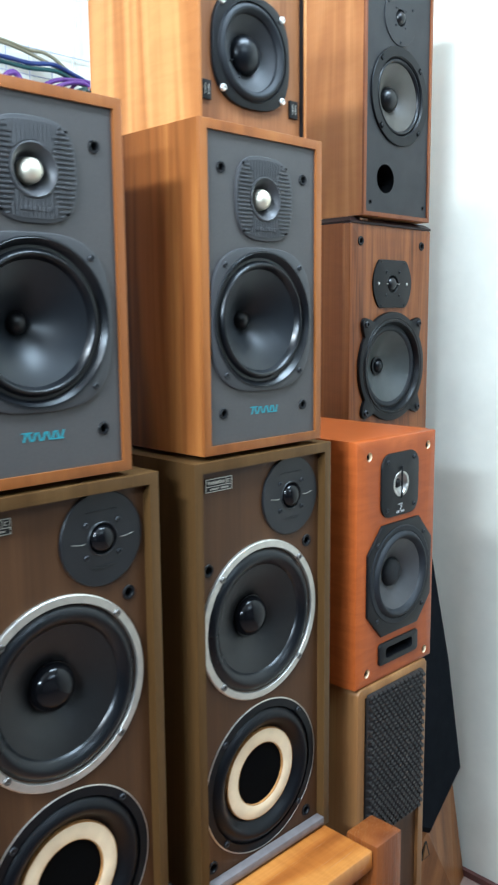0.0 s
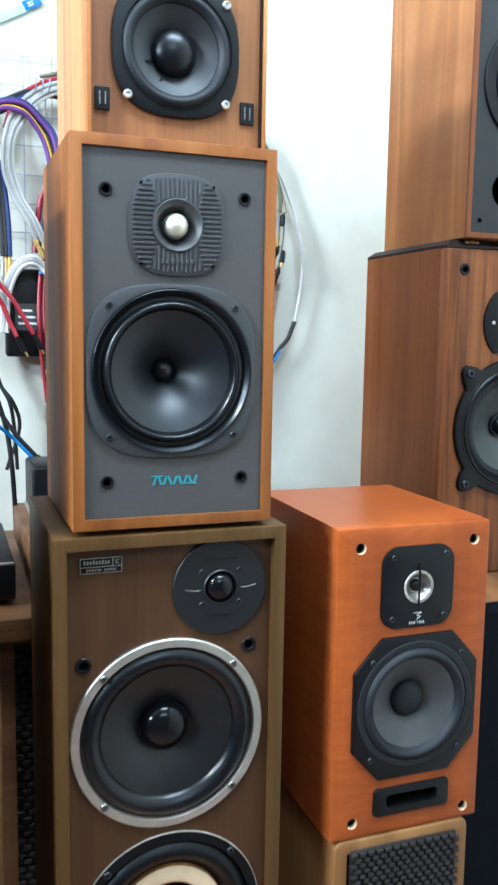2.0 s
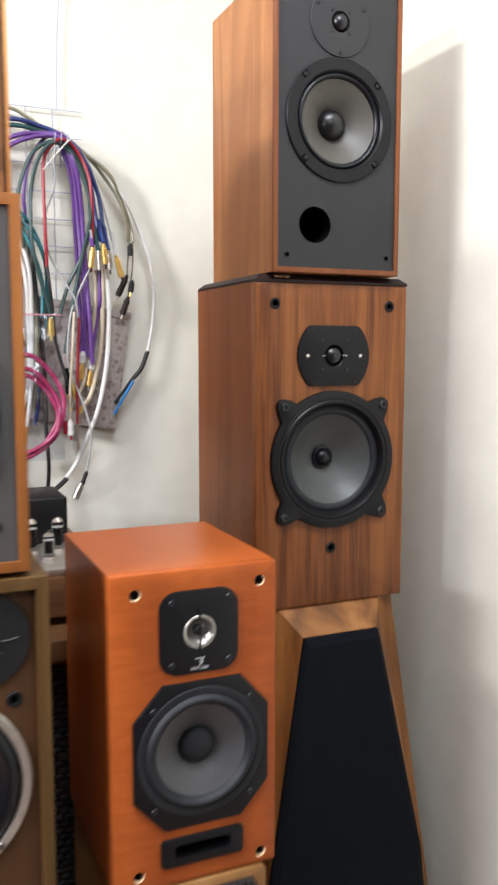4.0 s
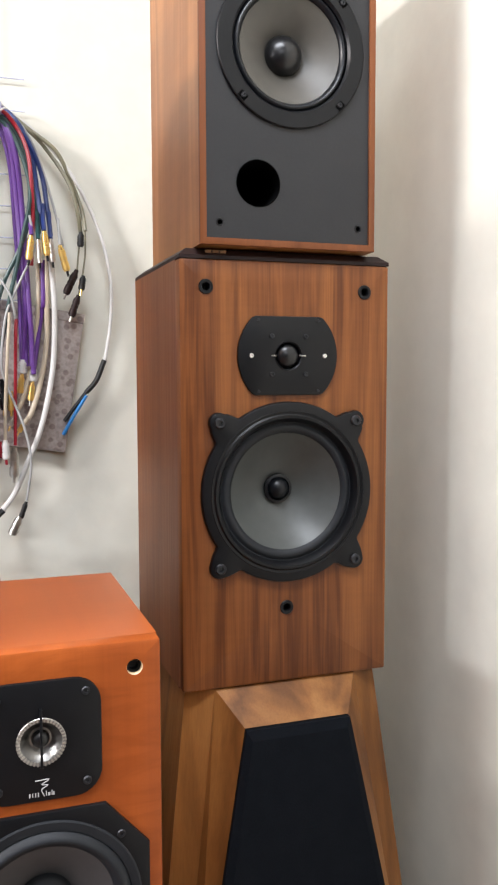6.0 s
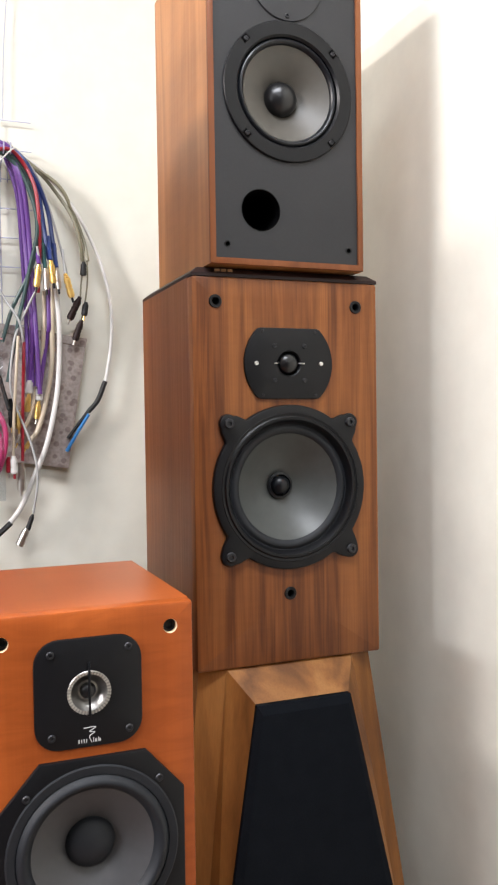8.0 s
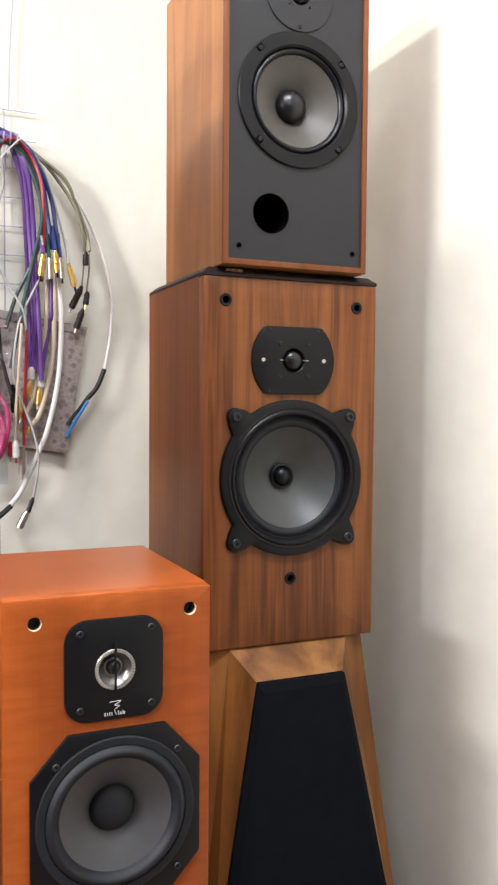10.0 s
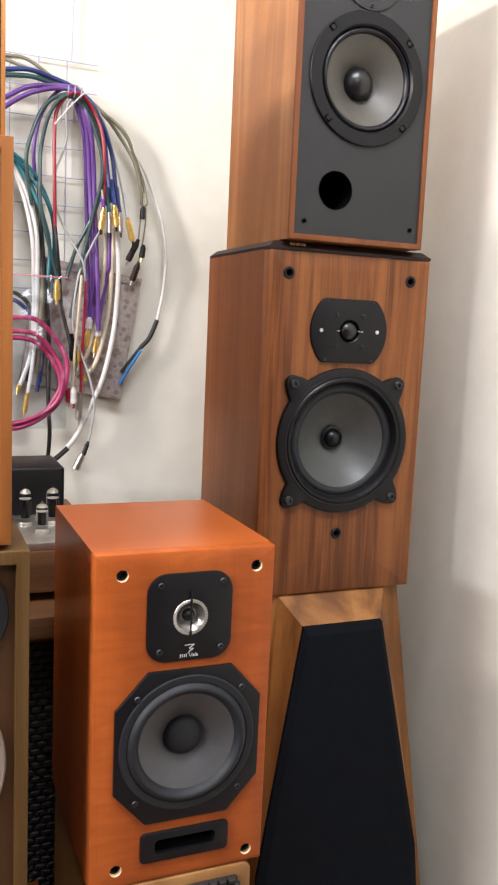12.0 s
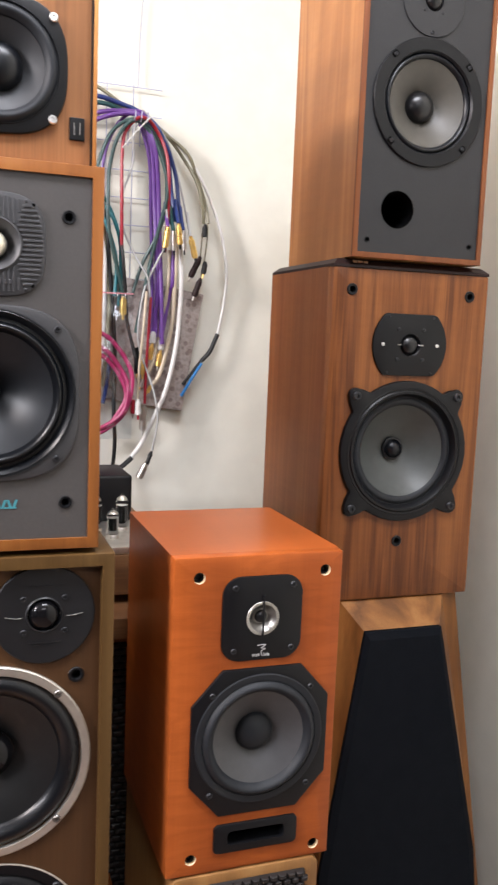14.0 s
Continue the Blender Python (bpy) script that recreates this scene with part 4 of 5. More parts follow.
def tapered_speaker(at):
    """Floor speaker, a tall tapered body with a faceted front and a kite-shaped cloth grille."""
    ob = thing("tapered_floor_speaker", at, "tapered walnut floor speaker with faceted front and black cloth grille", "loudspeaker")
    H = 0.966

    def lerp(a, b, z):
        return a + (b - a) * (1 - z / H)
    bm = bmesh.new()
    rings = []
    for z, f in ((H, 0.0895), (0.57, 0.141), (0.33, 0.156), (0.0, 0.172)):
        s, y0, y1, y2 = lerp(0.122, 0.236, z), lerp(0.004, -0.078, z), lerp(0.018, -0.062, z), lerp(0.245, 0.32, z)
        rings.append([bm.verts.new(p) for p in ((-f, y0, z), (-s, y1, z), (-s, y2, z), (s, y2, z), (s, y1, z), (f, y0, z))])
    for a, b in zip(rings, rings[1:]):
        for i in range(5):
            bm.faces.new((a[i], b[i], b[i + 1], a[i + 1]))
    bm.faces.new(rings[0])
    bm.faces.new(rings[-1])
    half = [(0.065, -0.033, 0.930), (0.134, -0.062, 0.57), (0.142, -0.094, 0.33)]
    left = [bm.verts.new((-x, y, z)) for x, y, z in half]
    right = [bm.verts.new(p) for p in half]
    tip = bm.verts.new((0, -0.111, 0.25))
    L, R = [r[0] for r in rings], [r[5] for r in rings]
    bm.faces.new((L[0], left[0], right[0], R[0]))
    for k in range(2):
        bm.faces.new((L[k], L[k + 1], left[k + 1], left[k]))
        bm.faces.new((R[k], right[k], right[k + 1], R[k + 1]))
    for f in ((L[2], L[3], tip, left[2]), (R[2], right[2], tip, R[3]), (L[3], R[3], tip)):
        bm.faces.new(f)
    part("body", bm, M_TAPER, ob, "faceted walnut body", False)
    g = bmesh.new()
    outline = [(-x, y, z) for x, y, z in half] + [(0, -0.111, 0.25)] + half[::-1]
    back = [g.verts.new((x * 0.995, y + 0.004, z - 0.001)) for x, y, z in outline]
    mid = [g.verts.new((x * 0.995, y - 0.006, z - 0.001)) for x, y, z in outline]
    top = [g.verts.new((x * 0.91, y - 0.011, 0.58 + (z - 0.58) * 0.965)) for x, y, z in outline]
    n = len(outline)
    for a, b in ((back, mid), (mid, top)):
        for i in range(n):
            g.faces.new((a[i], a[(i + 1) % n], b[(i + 1) % n], b[i]))
    g.faces.new((top[0], top[1], top[5], top[6]))
    g.faces.new((top[1], top[2], top[4], top[5]))
    g.faces.new((top[2], top[3], top[4]))
    part("grille", g, M_CLOTH, ob, "black cloth grille, narrow at the top", False)
    logo = part("badge", plate([(-0.017, 0.188), (0.017, 0.188), (0.003, 0.228), (-0.003, 0.228)], [], -0.108, -0.100), M_BLACK, ob, "small dark triangular badge", False)
    part("badge_face", plate([(-0.0105, 0.192), (0.0105, 0.192), (0.001, 0.219), (-0.001, 0.219)], [], -0.1095, -0.107), M_BIRCH, logo, "pale triangle", False)
    return ob


grey = grey_speaker((0.7595, 0.735, 1.133))
copy_thing(grey, pose(0.441, 0.735, 1.133))
tall = walnut_three_unit((0.758, 0.731, 0.557))
copy_thing(tall, pose(0.455, 0.731, 0.557))
cherry_speaker((1.051, 0.737, 0.736))
walnut_speaker((1.363, 0.979, 0.969))
charcoal_speaker((1.3605, 0.966, 1.479))
teak_speaker((0.767, 0.757, 1.521))
foam_speaker((1.048, 0.735, 0.0))
tapered_speaker((1.362, 0.979, 0.002))


# ---- bench ----
def bench():
    ob = thing("bench", (0, 0, 0), "orange-varnished pine bench carrying the tall speakers", "bench")
    part("seat_board", box(-0.9, 0.876, 0.645, 1.02, 0.526, 0.5565, 0.003), M_PINE, ob)
    part("apron", box(-0.9, 0.876, 0.705, 0.73, 0.42, 0.524, 0.003), M_PINE, ob)
    for y in (0.64, 0.97):
        part("leg", box(0.878, 0.938, y, y + 0.055, 0, 0.562, 0.003), M_POST, ob)
        part("leg", box(-0.96, -0.902, y, y + 0.055, 0, 0.562, 0.003), M_POST, ob)
    return ob


bench()


# ---- back shelf and amplifiers ----
def big_foam_speaker(at):
    w, d, h = 0.50, 0.46, 0.911
    ob = thing("large_foam_speaker", at, "large dark wooden speaker with black waffle foam front under the shelf", "loudspeaker", "foam-front speakers under the shelf")
    cabinet(ob, w, d, h, 0.02, M_SHELF, 0.0, 0.002)
    part("baffle", box(-w / 2 + 0.02, w / 2 - 0.02, 0.02, 0.03, 0.02, h - 0.02), M_HOLE, ob, "", False)
    foam_panel(ob, -w / 2 + 0.021, w / 2 - 0.021, 0.10, h - 0.022, 0.014, 0.0175, M_FOAM)
    return ob


big_foam_speaker((0.85, 1.09, 0.0))
# second one added to keep the gap between the tall speakers dark
big_foam_speaker((0.345, 1.09, 0.0))
shelf = part("shelf_board", box(0.10, 1.12, 1.045, 1.585, 0.912, 0.944, 0.002), M_SHELF)
tagged(shelf, "brown wooden shelf board lying on the large foam-front speaker", "shelf")


def wooden_case(at):
    w, d, h = 0.40, 0.36, 0.062
    ob = thing("wood_cased_unit", at, "low walnut-cased hi-fi unit on black feet on the shelf", "hi-fi unit")
    part("case", box(-w / 2, w / 2, 0, d, 0.014, 0.014 + h, 0.002), M_SHELF, ob)
    for x in (-w / 2 + 0.04, w / 2 - 0.04):
        for y in (0.04, d - 0.04):
            foot = bmesh.new()
            box(x - 0.014, x + 0.014, y - 0.014, y + 0.014, 0, 0.0145, 0.002, foot)
            part("foot", foot, M_BLACK, ob)
    return ob


wooden_case((0.85, 1.11, 0.9445))
M_TUBEGLASS = glass("valve_glass")


def tube_amp(at):
    ob = thing("tube_amplifier", at, "valve amplifier with silver chassis, glass valves and black transformer cover", "amplifier")
    part("chassis", box(-0.225, 0.125, 0.0, 0.32, 0, 0.012, 0.002), M_ALU, ob, "brushed silver chassis")
    part("transformer_cover", box(-0.225, 0.121, 0.175, 0.30, 0.012, 0.093, 0.006, None, 3), M_BLACK, ob, "black steel transformer cover")

    def valve(x, y, r, hh):
        base = part("valve_socket", lathe_up(x, y, [(r * 1.08, 0.012), (r * 1.08, 0.0155), (r * 0.95, 0.018), (0, 0.018)]), M_ALU, ob, "grey metal valve socket")
        part("glass", lathe_up(x, y, [(r * 0.95, 0.018), (r, 0.022), (r, 0.018 + hh * 0.75), (r * 0.85, 0.018 + hh * 0.86), (r * 0.3, 0.018 + hh * 0.94), (r * 0.18, 0.018 + hh), (0, 0.019 + hh)]), M_TUBEGLASS, base, "clear valve glass")
        part("getter", lathe_up(x, y, [(r * 0.80, 0.018 + hh * 0.80), (r * 0.70, 0.018 + hh * 0.85), (r * 0.28, 0.018 + hh * 0.92), (0, 0.018 + hh * 0.93)]), M_SILVER, base, "silvery mirror top")
        part("plate", lathe_up(x, y, [(0, 0.024), (r * 0.62, 0.024), (r * 0.62, 0.018 + hh * 0.62), (0, 0.018 + hh * 0.62)], 8), M_PAPER, base, "dark grey metal plate inside")
        part("mica", lathe_up(x, y, [(0, 0.018 + hh * 0.645), (r * 0.85, 0.018 + hh * 0.645), (r * 0.85, 0.018 + hh * 0.66), (0, 0.018 + hh * 0.66)], 16), M_WHITE, base)
    for x in (-0.190, -0.145, -0.080, -0.035, 0.0485, 0.091):
        valve(x, 0.110, 0.0098, 0.056)
    for x in (-0.167, -0.058, 0.067):
        valve(x, 0.060, 0.0096, 0.041)
    return ob


def lathe_up(cx, cy, profile, n=24):
    """A turned form round the z axis."""
    bm = lathe(0, 0, [(r, -z) for r, z in profile], n)
    bmesh.ops.transform(bm, matrix=Matrix.Translation((cx, cy, 0)) @ Matrix.Rotation(radians(-90), 4, "X"), verts=bm.verts)
    return bm


tube_amp((0.893, 1.115, 1.021))


def black_amp(at):
    ob = thing("black_amplifier", at, "black hi-fi amplifier with silver knob on the shelf", "amplifier")
    part("case", box(-0.16, 0.16, 0, 0.28, 0.01, 0.062, 0.004), M_BLACK, ob)
    part("top_edge", box(-0.158, 0.158, -0.001, 0.006, 0.0605, 0.0635, 0.0008), M_SILVER, ob, "bright metal top edge")
    part("knob", lathe(0.122, 0.036, [(0.010, 0.001), (0.010, -0.012), (0.008, -0.014), (0, -0.014)], 24), M_SILVER, ob, "silver knob")
    for x in (-0.13, 0.13):
        for y in (0.03, 0.25):
            part("foot", box(x - 0.012, x + 0.012, y - 0.012, y + 0.012, 0, 0.0105, 0.002), M_BLACK, ob)
    return ob


black_amp((0.465, 1.10, 0.9445))


# ---- remote control between the tall speakers ----
def remote(at, turn):
    ob = thing("remote_control", at, "black remote control with silver buttons lying on the bench", "remote control", "", turn)
    part("body", box(-0.022, 0.022, 0, 0.165, 0, 0.018, 0.005, None, 3), M_BLACK, ob)
    for i in range(3):
        for j in range(11):
            part("button", lathe_up(-0.0125 + 0.0125 * i, 0.012 + 0.0135 * j, [(0.0036, 0.0175), (0.0036, 0.0192), (0.0026, 0.0202), (0, 0.0204)], 10), M_SILVER, ob)
    return ob


remote((0.606, 0.652, 0.5570), 3)

# ---- wire grid and cables on the wall ----
M_WIRE = plain("pale_wire", (0.40, 0.41, 0.52), 0.4, 0.3, 0.05)


def wire_grid():
    ob = thing("wire_grid", (0, 1.592, 0), "pale wire grid panel hung on the wall holding cables", "wire grid")
    x = 0.325
    while x < 1.1:
        part("wire", tube([(x, -0.001, 1.33), (x, -0.001, 1.5), (x, -0.001, 1.845)], 0.0011, 6, 1), M_WIRE, ob)
        x += 0.0525
    for i in range(10):
        z = 1.841 - 0.0535 * i
        part("wire", tube([(0.30, -0.003, z), (0.7, -0.003, z), (1.118, -0.003, z)], 0.0011, 6, 1), M_WIRE, ob)
    for hx, hz in ((1.062, 1.758), (0.72, 1.765), (0.76, 1.60)):
        for k in range(3):
            part("hook", tube([(hx + 0.012 * (k - 1), -0.004, hz - 0.03), (hx + 0.012 * (k - 1), -0.008, hz), (hx + 0.012 * (k - 1), -0.07, hz + 0.004), (hx + 0.012 * (k - 1), -0.078, hz + 0.02)], 0.0014, 6, 3), M_WIRE, ob)
    part("hanging_wire", tube([(1.068, -0.004, 1.842), (1.074, -0.003, 2.0), (1.10, -0.002, 2.3), (1.11, 0.004, 2.45)], 0.0009, 6), M_WIRE, ob)
    return ob


wire_grid()


def vinyl(name, colour, rough=0.38):
    return plain(name, colour, rough, vary=0.08, scale=40)


V = {"purple": vinyl("purple_vinyl", (0.115, 0.038, 0.22)), "navy": vinyl("navy_vinyl", (0.012, 0.03, 0.14)), "bottle": vinyl("bottle_green_vinyl", (0.012, 0.06, 0.06)),
     "green": vinyl("grey_green_vinyl", (0.03, 0.065, 0.062)), "red": vinyl("red_vinyl", (0.29, 0.010, 0.022)), "khaki": vinyl("khaki_vinyl", (0.20, 0.185, 0.12)),
     "white": vinyl("white_vinyl", (0.62, 0.61, 0.585)), "grey": vinyl("grey_vinyl", (0.36, 0.36, 0.355)), "teal": vinyl("teal_vinyl", (0.010, 0.14, 0.165)),
     "pink": vinyl("pink_vinyl", (0.40, 0.024, 0.11)), "black": vinyl("black_vinyl", (0.004, 0.004, 0.0045), 0.55), "blue": vinyl("blue_vinyl", (0.01, 0.17, 0.46)), "beige": vinyl("beige_vinyl", (0.50, 0.42, 0.31)), "yellow": vinyl("yellow_vinyl", (0.7, 0.42, 0.02))}


def cable(colour, mm, points, y, note="hanging from the wire grid"):
    """A cable: points of (x, z) at the distance y from the room's front, with a slight play in depth."""
    n = len(points)
    pts = [(x, y + 0.006 * math.sin(1.7 * i + 9 * x), z) for i, (x, z) in enumerate(points)]
    ob = part("cable", tube(pts, mm / 1000 * 1.8, 10, 6), V[colour])
    return tagged(ob, "%s audio cable %s" % (colour, note), "cable", "cables on the grid")


def plug(parent, a, b, y, r, material, tip=None, name="plug"):
    """A turned connector from a to b."""
    p, q = Vector((a[0], y, a[1])), Vector((b[0], y, b[1]))
    r *= 1.22
    steps = ((0, 0.14, 0.6), (0.14, 0.22, 0.85), (0.22, 0.42, 1.0), (0.42, 0.46, 0.78), (0.46, 0.60, 1.0), (0.60, 0.64, 0.78), (0.64, 0.94, 1.04), (0.94, 1.0, 0.8))
    profile = [(0, 0)] + [(r * k, t) for t0, t1, k in steps for t in (t0, t1)] + [(0, 1)]
    bm = lathe(0, 0, [(rr, t * (q - p).length) for rr, t in profile], 14)
    bmesh.ops.transform(bm, matrix=Matrix.Translation(p) @ Vector((0, 1, 0)).rotation_difference(q - p).to_matrix().to_4x4(), verts=bm.verts)
    ob = part(name, bm, material, parent)
    if tip:
        part("tip", tube([q, q + (q - p).normalized() * 0.009], r * 0.36, 10, 1), tip, ob)
    return ob


purple1 = cable("purple", 2.5, [(0.862, 1.560), (0.866, 1.630), (0.880, 1.690), (0.903, 1.725), (0.935, 1.745), (0.980, 1.771), (1.025, 1.782), (1.061, 1.781), (1.082, 1.744), (1.093, 1.687), (1.099, 1.611), (1.103, 1.528), (1.107, 1.446), (1.101, 1.351)], 1.545)
purple2 = cable("purple", 2.5, [(0.872, 1.540), (0.876, 1.610), (0.888, 1.668), (0.906, 1.703), (0.934, 1.727), (0.984, 1.760), (1.037, 1.778), (1.069, 1.772), (1.091, 1.726), (1.102, 1.665), (1.108, 1.574), (1.113, 1.456), (1.118, 1.338)], 1.540)
purple3 = cable("purple", 1.9, [(0.998, 1.610), (0.993, 1.663), (1.004, 1.721), (1.030, 1.768), (1.062, 1.786), (1.085, 1.767)], 1.550)
purple4 = cable("purple", 2.2, [(1.137, 1.531), (1.137, 1.461), (1.134, 1.439), (1.118, 1.338)], 1.545)
navy = cable("navy", 2.5, [(0.700, 1.770), (0.760, 1.786), (0.820, 1.796), (0.880, 1.800), (0.935, 1.799), (0.981, 1.803), (1.025, 1.798), (1.071, 1.783), (1.104, 1.752), (1.124, 1.701), (1.133, 1.642), (1.141, 1.583)], 1.550)
navy2 = cable("navy", 2.2, [(1.071, 1.778), (1.113, 1.735), (1.139, 1.679), (1.147, 1.625), (1.152, 1.572)], 1.548)
bottle = cable("bottle", 2.5, [(0.700, 1.760), (0.760, 1.778), (0.820, 1.788), (0.880, 1.792), (0.935, 1.791), (0.990, 1.793), (1.035, 1.786), (1.077, 1.774), (1.110, 1.732), (1.126, 1.670), (1.133, 1.578)], 1.555)
green1 = cable("green", 2.0, [(0.990, 1.563), (0.978, 1.641), (0.989, 1.694), (1.010, 1.741), (1.041, 1.764), (1.073, 1.762), (1.101, 1.731), (1.117, 1.675), (1.116, 1.602), (1.101, 1.550), (1.074, 1.493), (1.054, 1.431)], 1.535)
green2 = cable("green", 2.0, [(1.037, 1.430), (1.005, 1.554), (1.003, 1.625), (1.006, 1.674), (1.019, 1.728), (1.045, 1.761), (1.077, 1.753), (1.103, 1.708), (1.118, 1.638), (1.104, 1.564), (1.091, 1.503), (1.083, 1.472), (1.061, 1.359)], 1.530)
red = cable("red", 1.9, [(1.031, 1.525), (1.028, 1.610), (1.028, 1.689), (1.033, 1.737), (1.053, 1.765), (1.076, 1.767), (1.099, 1.746), (1.115, 1.708), (1.120, 1.660), (1.122, 1.600), (1.118, 1.520)], 1.528)
khaki = cable("khaki", 1.9, [(0.720, 1.800), (0.790, 1.822), (0.860, 1.832), (0.936, 1.828), (0.982, 1.825), (1.036, 1.794), (1.082, 1.780), (1.120, 1.752), (1.165, 1.717), (1.191, 1.669), (1.207, 1.624), (1.212, 1.586)], 1.560)
khaki2 = cable("khaki", 1.9, [(0.720, 1.790), (0.790, 1.814), (0.860, 1.826), (0.936, 1.822), (1.036, 1.791), (1.116, 1.751), (1.155, 1.715), (1.186, 1.664), (1.200, 1.614), (1.205, 1.586)], 1.560)
white_long = cable("white", 1.8, [(0.720, 1.795), (0.790, 1.818), (0.860, 1.829), (0.936, 1.825), (0.991, 1.814), (1.050, 1.790), (1.107, 1.769), (1.156, 1.726), (1.192, 1.679), (1.223, 1.626), (1.246, 1.561), (1.256, 1.490), (1.255, 1.428), (1.245, 1.363)], 1.565)
silverthin = cable("grey", 1.2, [(1.071, 1.790), (1.114, 1.745), (1.139, 1.694), (1.160, 1.618), (1.172, 1.556)], 1.552)
grey1 = cable("grey", 1.2, [(1.054, 1.759), (1.048, 1.732), (1.051, 1.692), (1.042, 1.656), (1.031, 1.628), (1.027, 1.592), (1.035, 1.557), (1.058, 1.510), (1.083, 1.466), (1.091, 1.417)], 1.530)
white_thick = cable("white", 2.6, [(1.150, 1.536), (1.155, 1.462), (1.154, 1.383), (1.146, 1.320), (1.128, 1.247), (1.105, 1.188), (1.082, 1.134), (1.060, 1.105)], 1.540)
beige = cable("beige", 2.5, [(1.145, 1.535), (1.143, 1.477), (1.142, 1.396), (1.132, 1.334), (1.114, 1.275), (1.100, 1.254)], 1.545)
beige2 = cable("beige", 2.2, [(1.130, 1.525), (1.129, 1.467), (1.124, 1.396), (1.113, 1.342), (1.099, 1.294), (1.085, 1.269)], 1.548)
grey2 = cable("grey", 1.2, [(1.116, 1.601), (1.122, 1.547), (1.104, 1.504), (1.086, 1.466), (1.073, 1.430), (1.065, 1.355), (1.078, 1.308), (1.100, 1.247), (1.109, 1.189), (1.101, 1.124)], 1.525)
teal1 = cable("teal", 2.1, [(0.905, 1.600), (0.918, 1.640), (0.950, 1.651), (0.968, 1.638), (0.995, 1.604), (1.018, 1.570), (1.032, 1.522), (1.031, 1.453)], 1.540)
teal2 = cable("teal", 2.1, [(0.905, 1.600), (0.918, 1.640), (0.950, 1.642), (0.967, 1.629), (0.990, 1.589), (1.008, 1.546), (1.023, 1.493), (1.021, 1.429)], 1.535)
wh1 = cable("white", 2.2, [(0.912, 1.560), (0.922, 1.615), (0.951, 1.639), (0.969, 1.615), (0.987, 1.568), (0.999, 1.510), (1.002, 1.444), (1.001, 1.352), (0.995, 1.281), (0.986, 1.215)], 1.545)
wh2 = cable("white", 2.2, [(0.912, 1.560), (0.922, 1.615), (0.951, 1.631), (0.969, 1.602), (0.983, 1.555), (0.993, 1.492), (0.996, 1.428), (0.997, 1.375), (0.991, 1.290), (0.971, 1.228)], 1.550)
pink1 = cable("pink", 2.6, [(0.933, 1.353), (0.964, 1.356), (1.000, 1.352), (1.037, 1.316), (1.055, 1.270), (1.044, 1.208), (1.011, 1.170), (0.966, 1.149), (0.934, 1.151)], 1.520, "coiled inside the clear bag")
pink2 = cable("pink", 2.6, [(0.932, 1.326), (0.963, 1.331), (1.000, 1.324), (1.032, 1.288), (1.047, 1.251), (1.038, 1.204), (1.006, 1.175), (0.965, 1.159), (0.934, 1.161)], 1.517, "coiled inside the clear bag")
pink3 = cable("pink", 2.6, [(0.933, 1.315), (0.964, 1.319), (0.996, 1.312), (1.026, 1.283), (1.044, 1.241), (1.034, 1.208), (1.002, 1.165), (0.966, 1.155), (0.934, 1.146)], 1.523, "coiled inside the clear bag")
black1 = cable("black", 2.2, [(1.004, 1.600), (1.008, 1.520), (1.018, 1.420), (1.026, 1.320), (1.025, 1.205), (1.028, 1.142), (1.027, 1.094), (1.024, 1.077), (1.022, 1.040)], 1.550)
black2 = cable("black", 1.9, [(1.031, 1.528), (1.034, 1.490), (1.040, 1.440), (1.046, 1.380), (1.062, 1.310)], 1.528)
red2 = cable("red", 1.6, [(1.091, 1.430), (1.089, 1.393), (1.087, 1.308), (1.085, 1.218)], 1.530)
wh3 = cable("khaki", 2.4, [(0.960, 1.640), (0.980, 1.618), (1.000, 1.570), (1.010, 1.500), (1.012, 1.420), (1.008, 1.330), (1.002, 1.250)], 1.553)
dark_coil = cable("black", 2.2, [(0.935, 1.400), (0.960, 1.402), (0.985, 1.385), (1.000, 1.345), (1.000, 1.290), (0.985, 1.235)], 1.558)
navy_coil = cable("navy", 2.2, [(0.935, 1.390), (0.962, 1.388), (0.990, 1.365), (1.012, 1.320), (1.014, 1.270), (1.004, 1.215)], 1.562)
teal3 = cable("teal", 1.8, [(0.952, 1.660), (0.985, 1.632), (1.012, 1.596), (1.030, 1.550), (1.036, 1.490), (1.030, 1.410)], 1.552)
beige3 = cable("beige", 1.5, [(1.080, 1.440), (1.074, 1.360), (1.070, 1.290), (1.068, 1.228)], 1.520)
plug(beige3, (1.068, 1.228), (1.069, 1.196), 1.520, 0.0052, V["white"], V["red"])
plug(beige3, (1.060, 1.226), (1.060, 1.198), 1.526, 0.0040, V["red"], M_SILVER)
plug(beige3, (1.066, 1.330), (1.068, 1.278), 1.534, 0.0048, M_BLACK, M_GOLD)
plug(beige3, (1.080, 1.310), (1.080, 1.276), 1.538, 0.0046, M_GOLD, M_GOLD)
for lead, colour, a, b, r, shell in ((purple4, "purple", (1.117, 1.566), (1.112, 1.526), 0.0050, M_GOLD), (navy, "navy", (1.138, 1.574), (1.142, 1.534), 0.0050, M_GOLD),
                                     (bottle, "bottle", (1.128, 1.560), (1.130, 1.522), 0.0040, M_SILVER), (navy2, "navy", (1.148, 1.562), (1.151, 1.524), 0.0040, M_SILVER), (silverthin, "grey", (1.163, 1.552), (1.174, 1.510), 0.0050, M_GOLD)):
    part("tail", tube([(a[0] + 0.002, 1.546, a[1] + 0.050), (a[0] + 0.001, 1.530, a[1] + 0.026), (a[0], 1.508, a[1])], 0.0038 if colour != "grey" else 0.0024), V[colour], lead)
    plug(lead, a, b, 1.508, r, shell, M_BLACK)
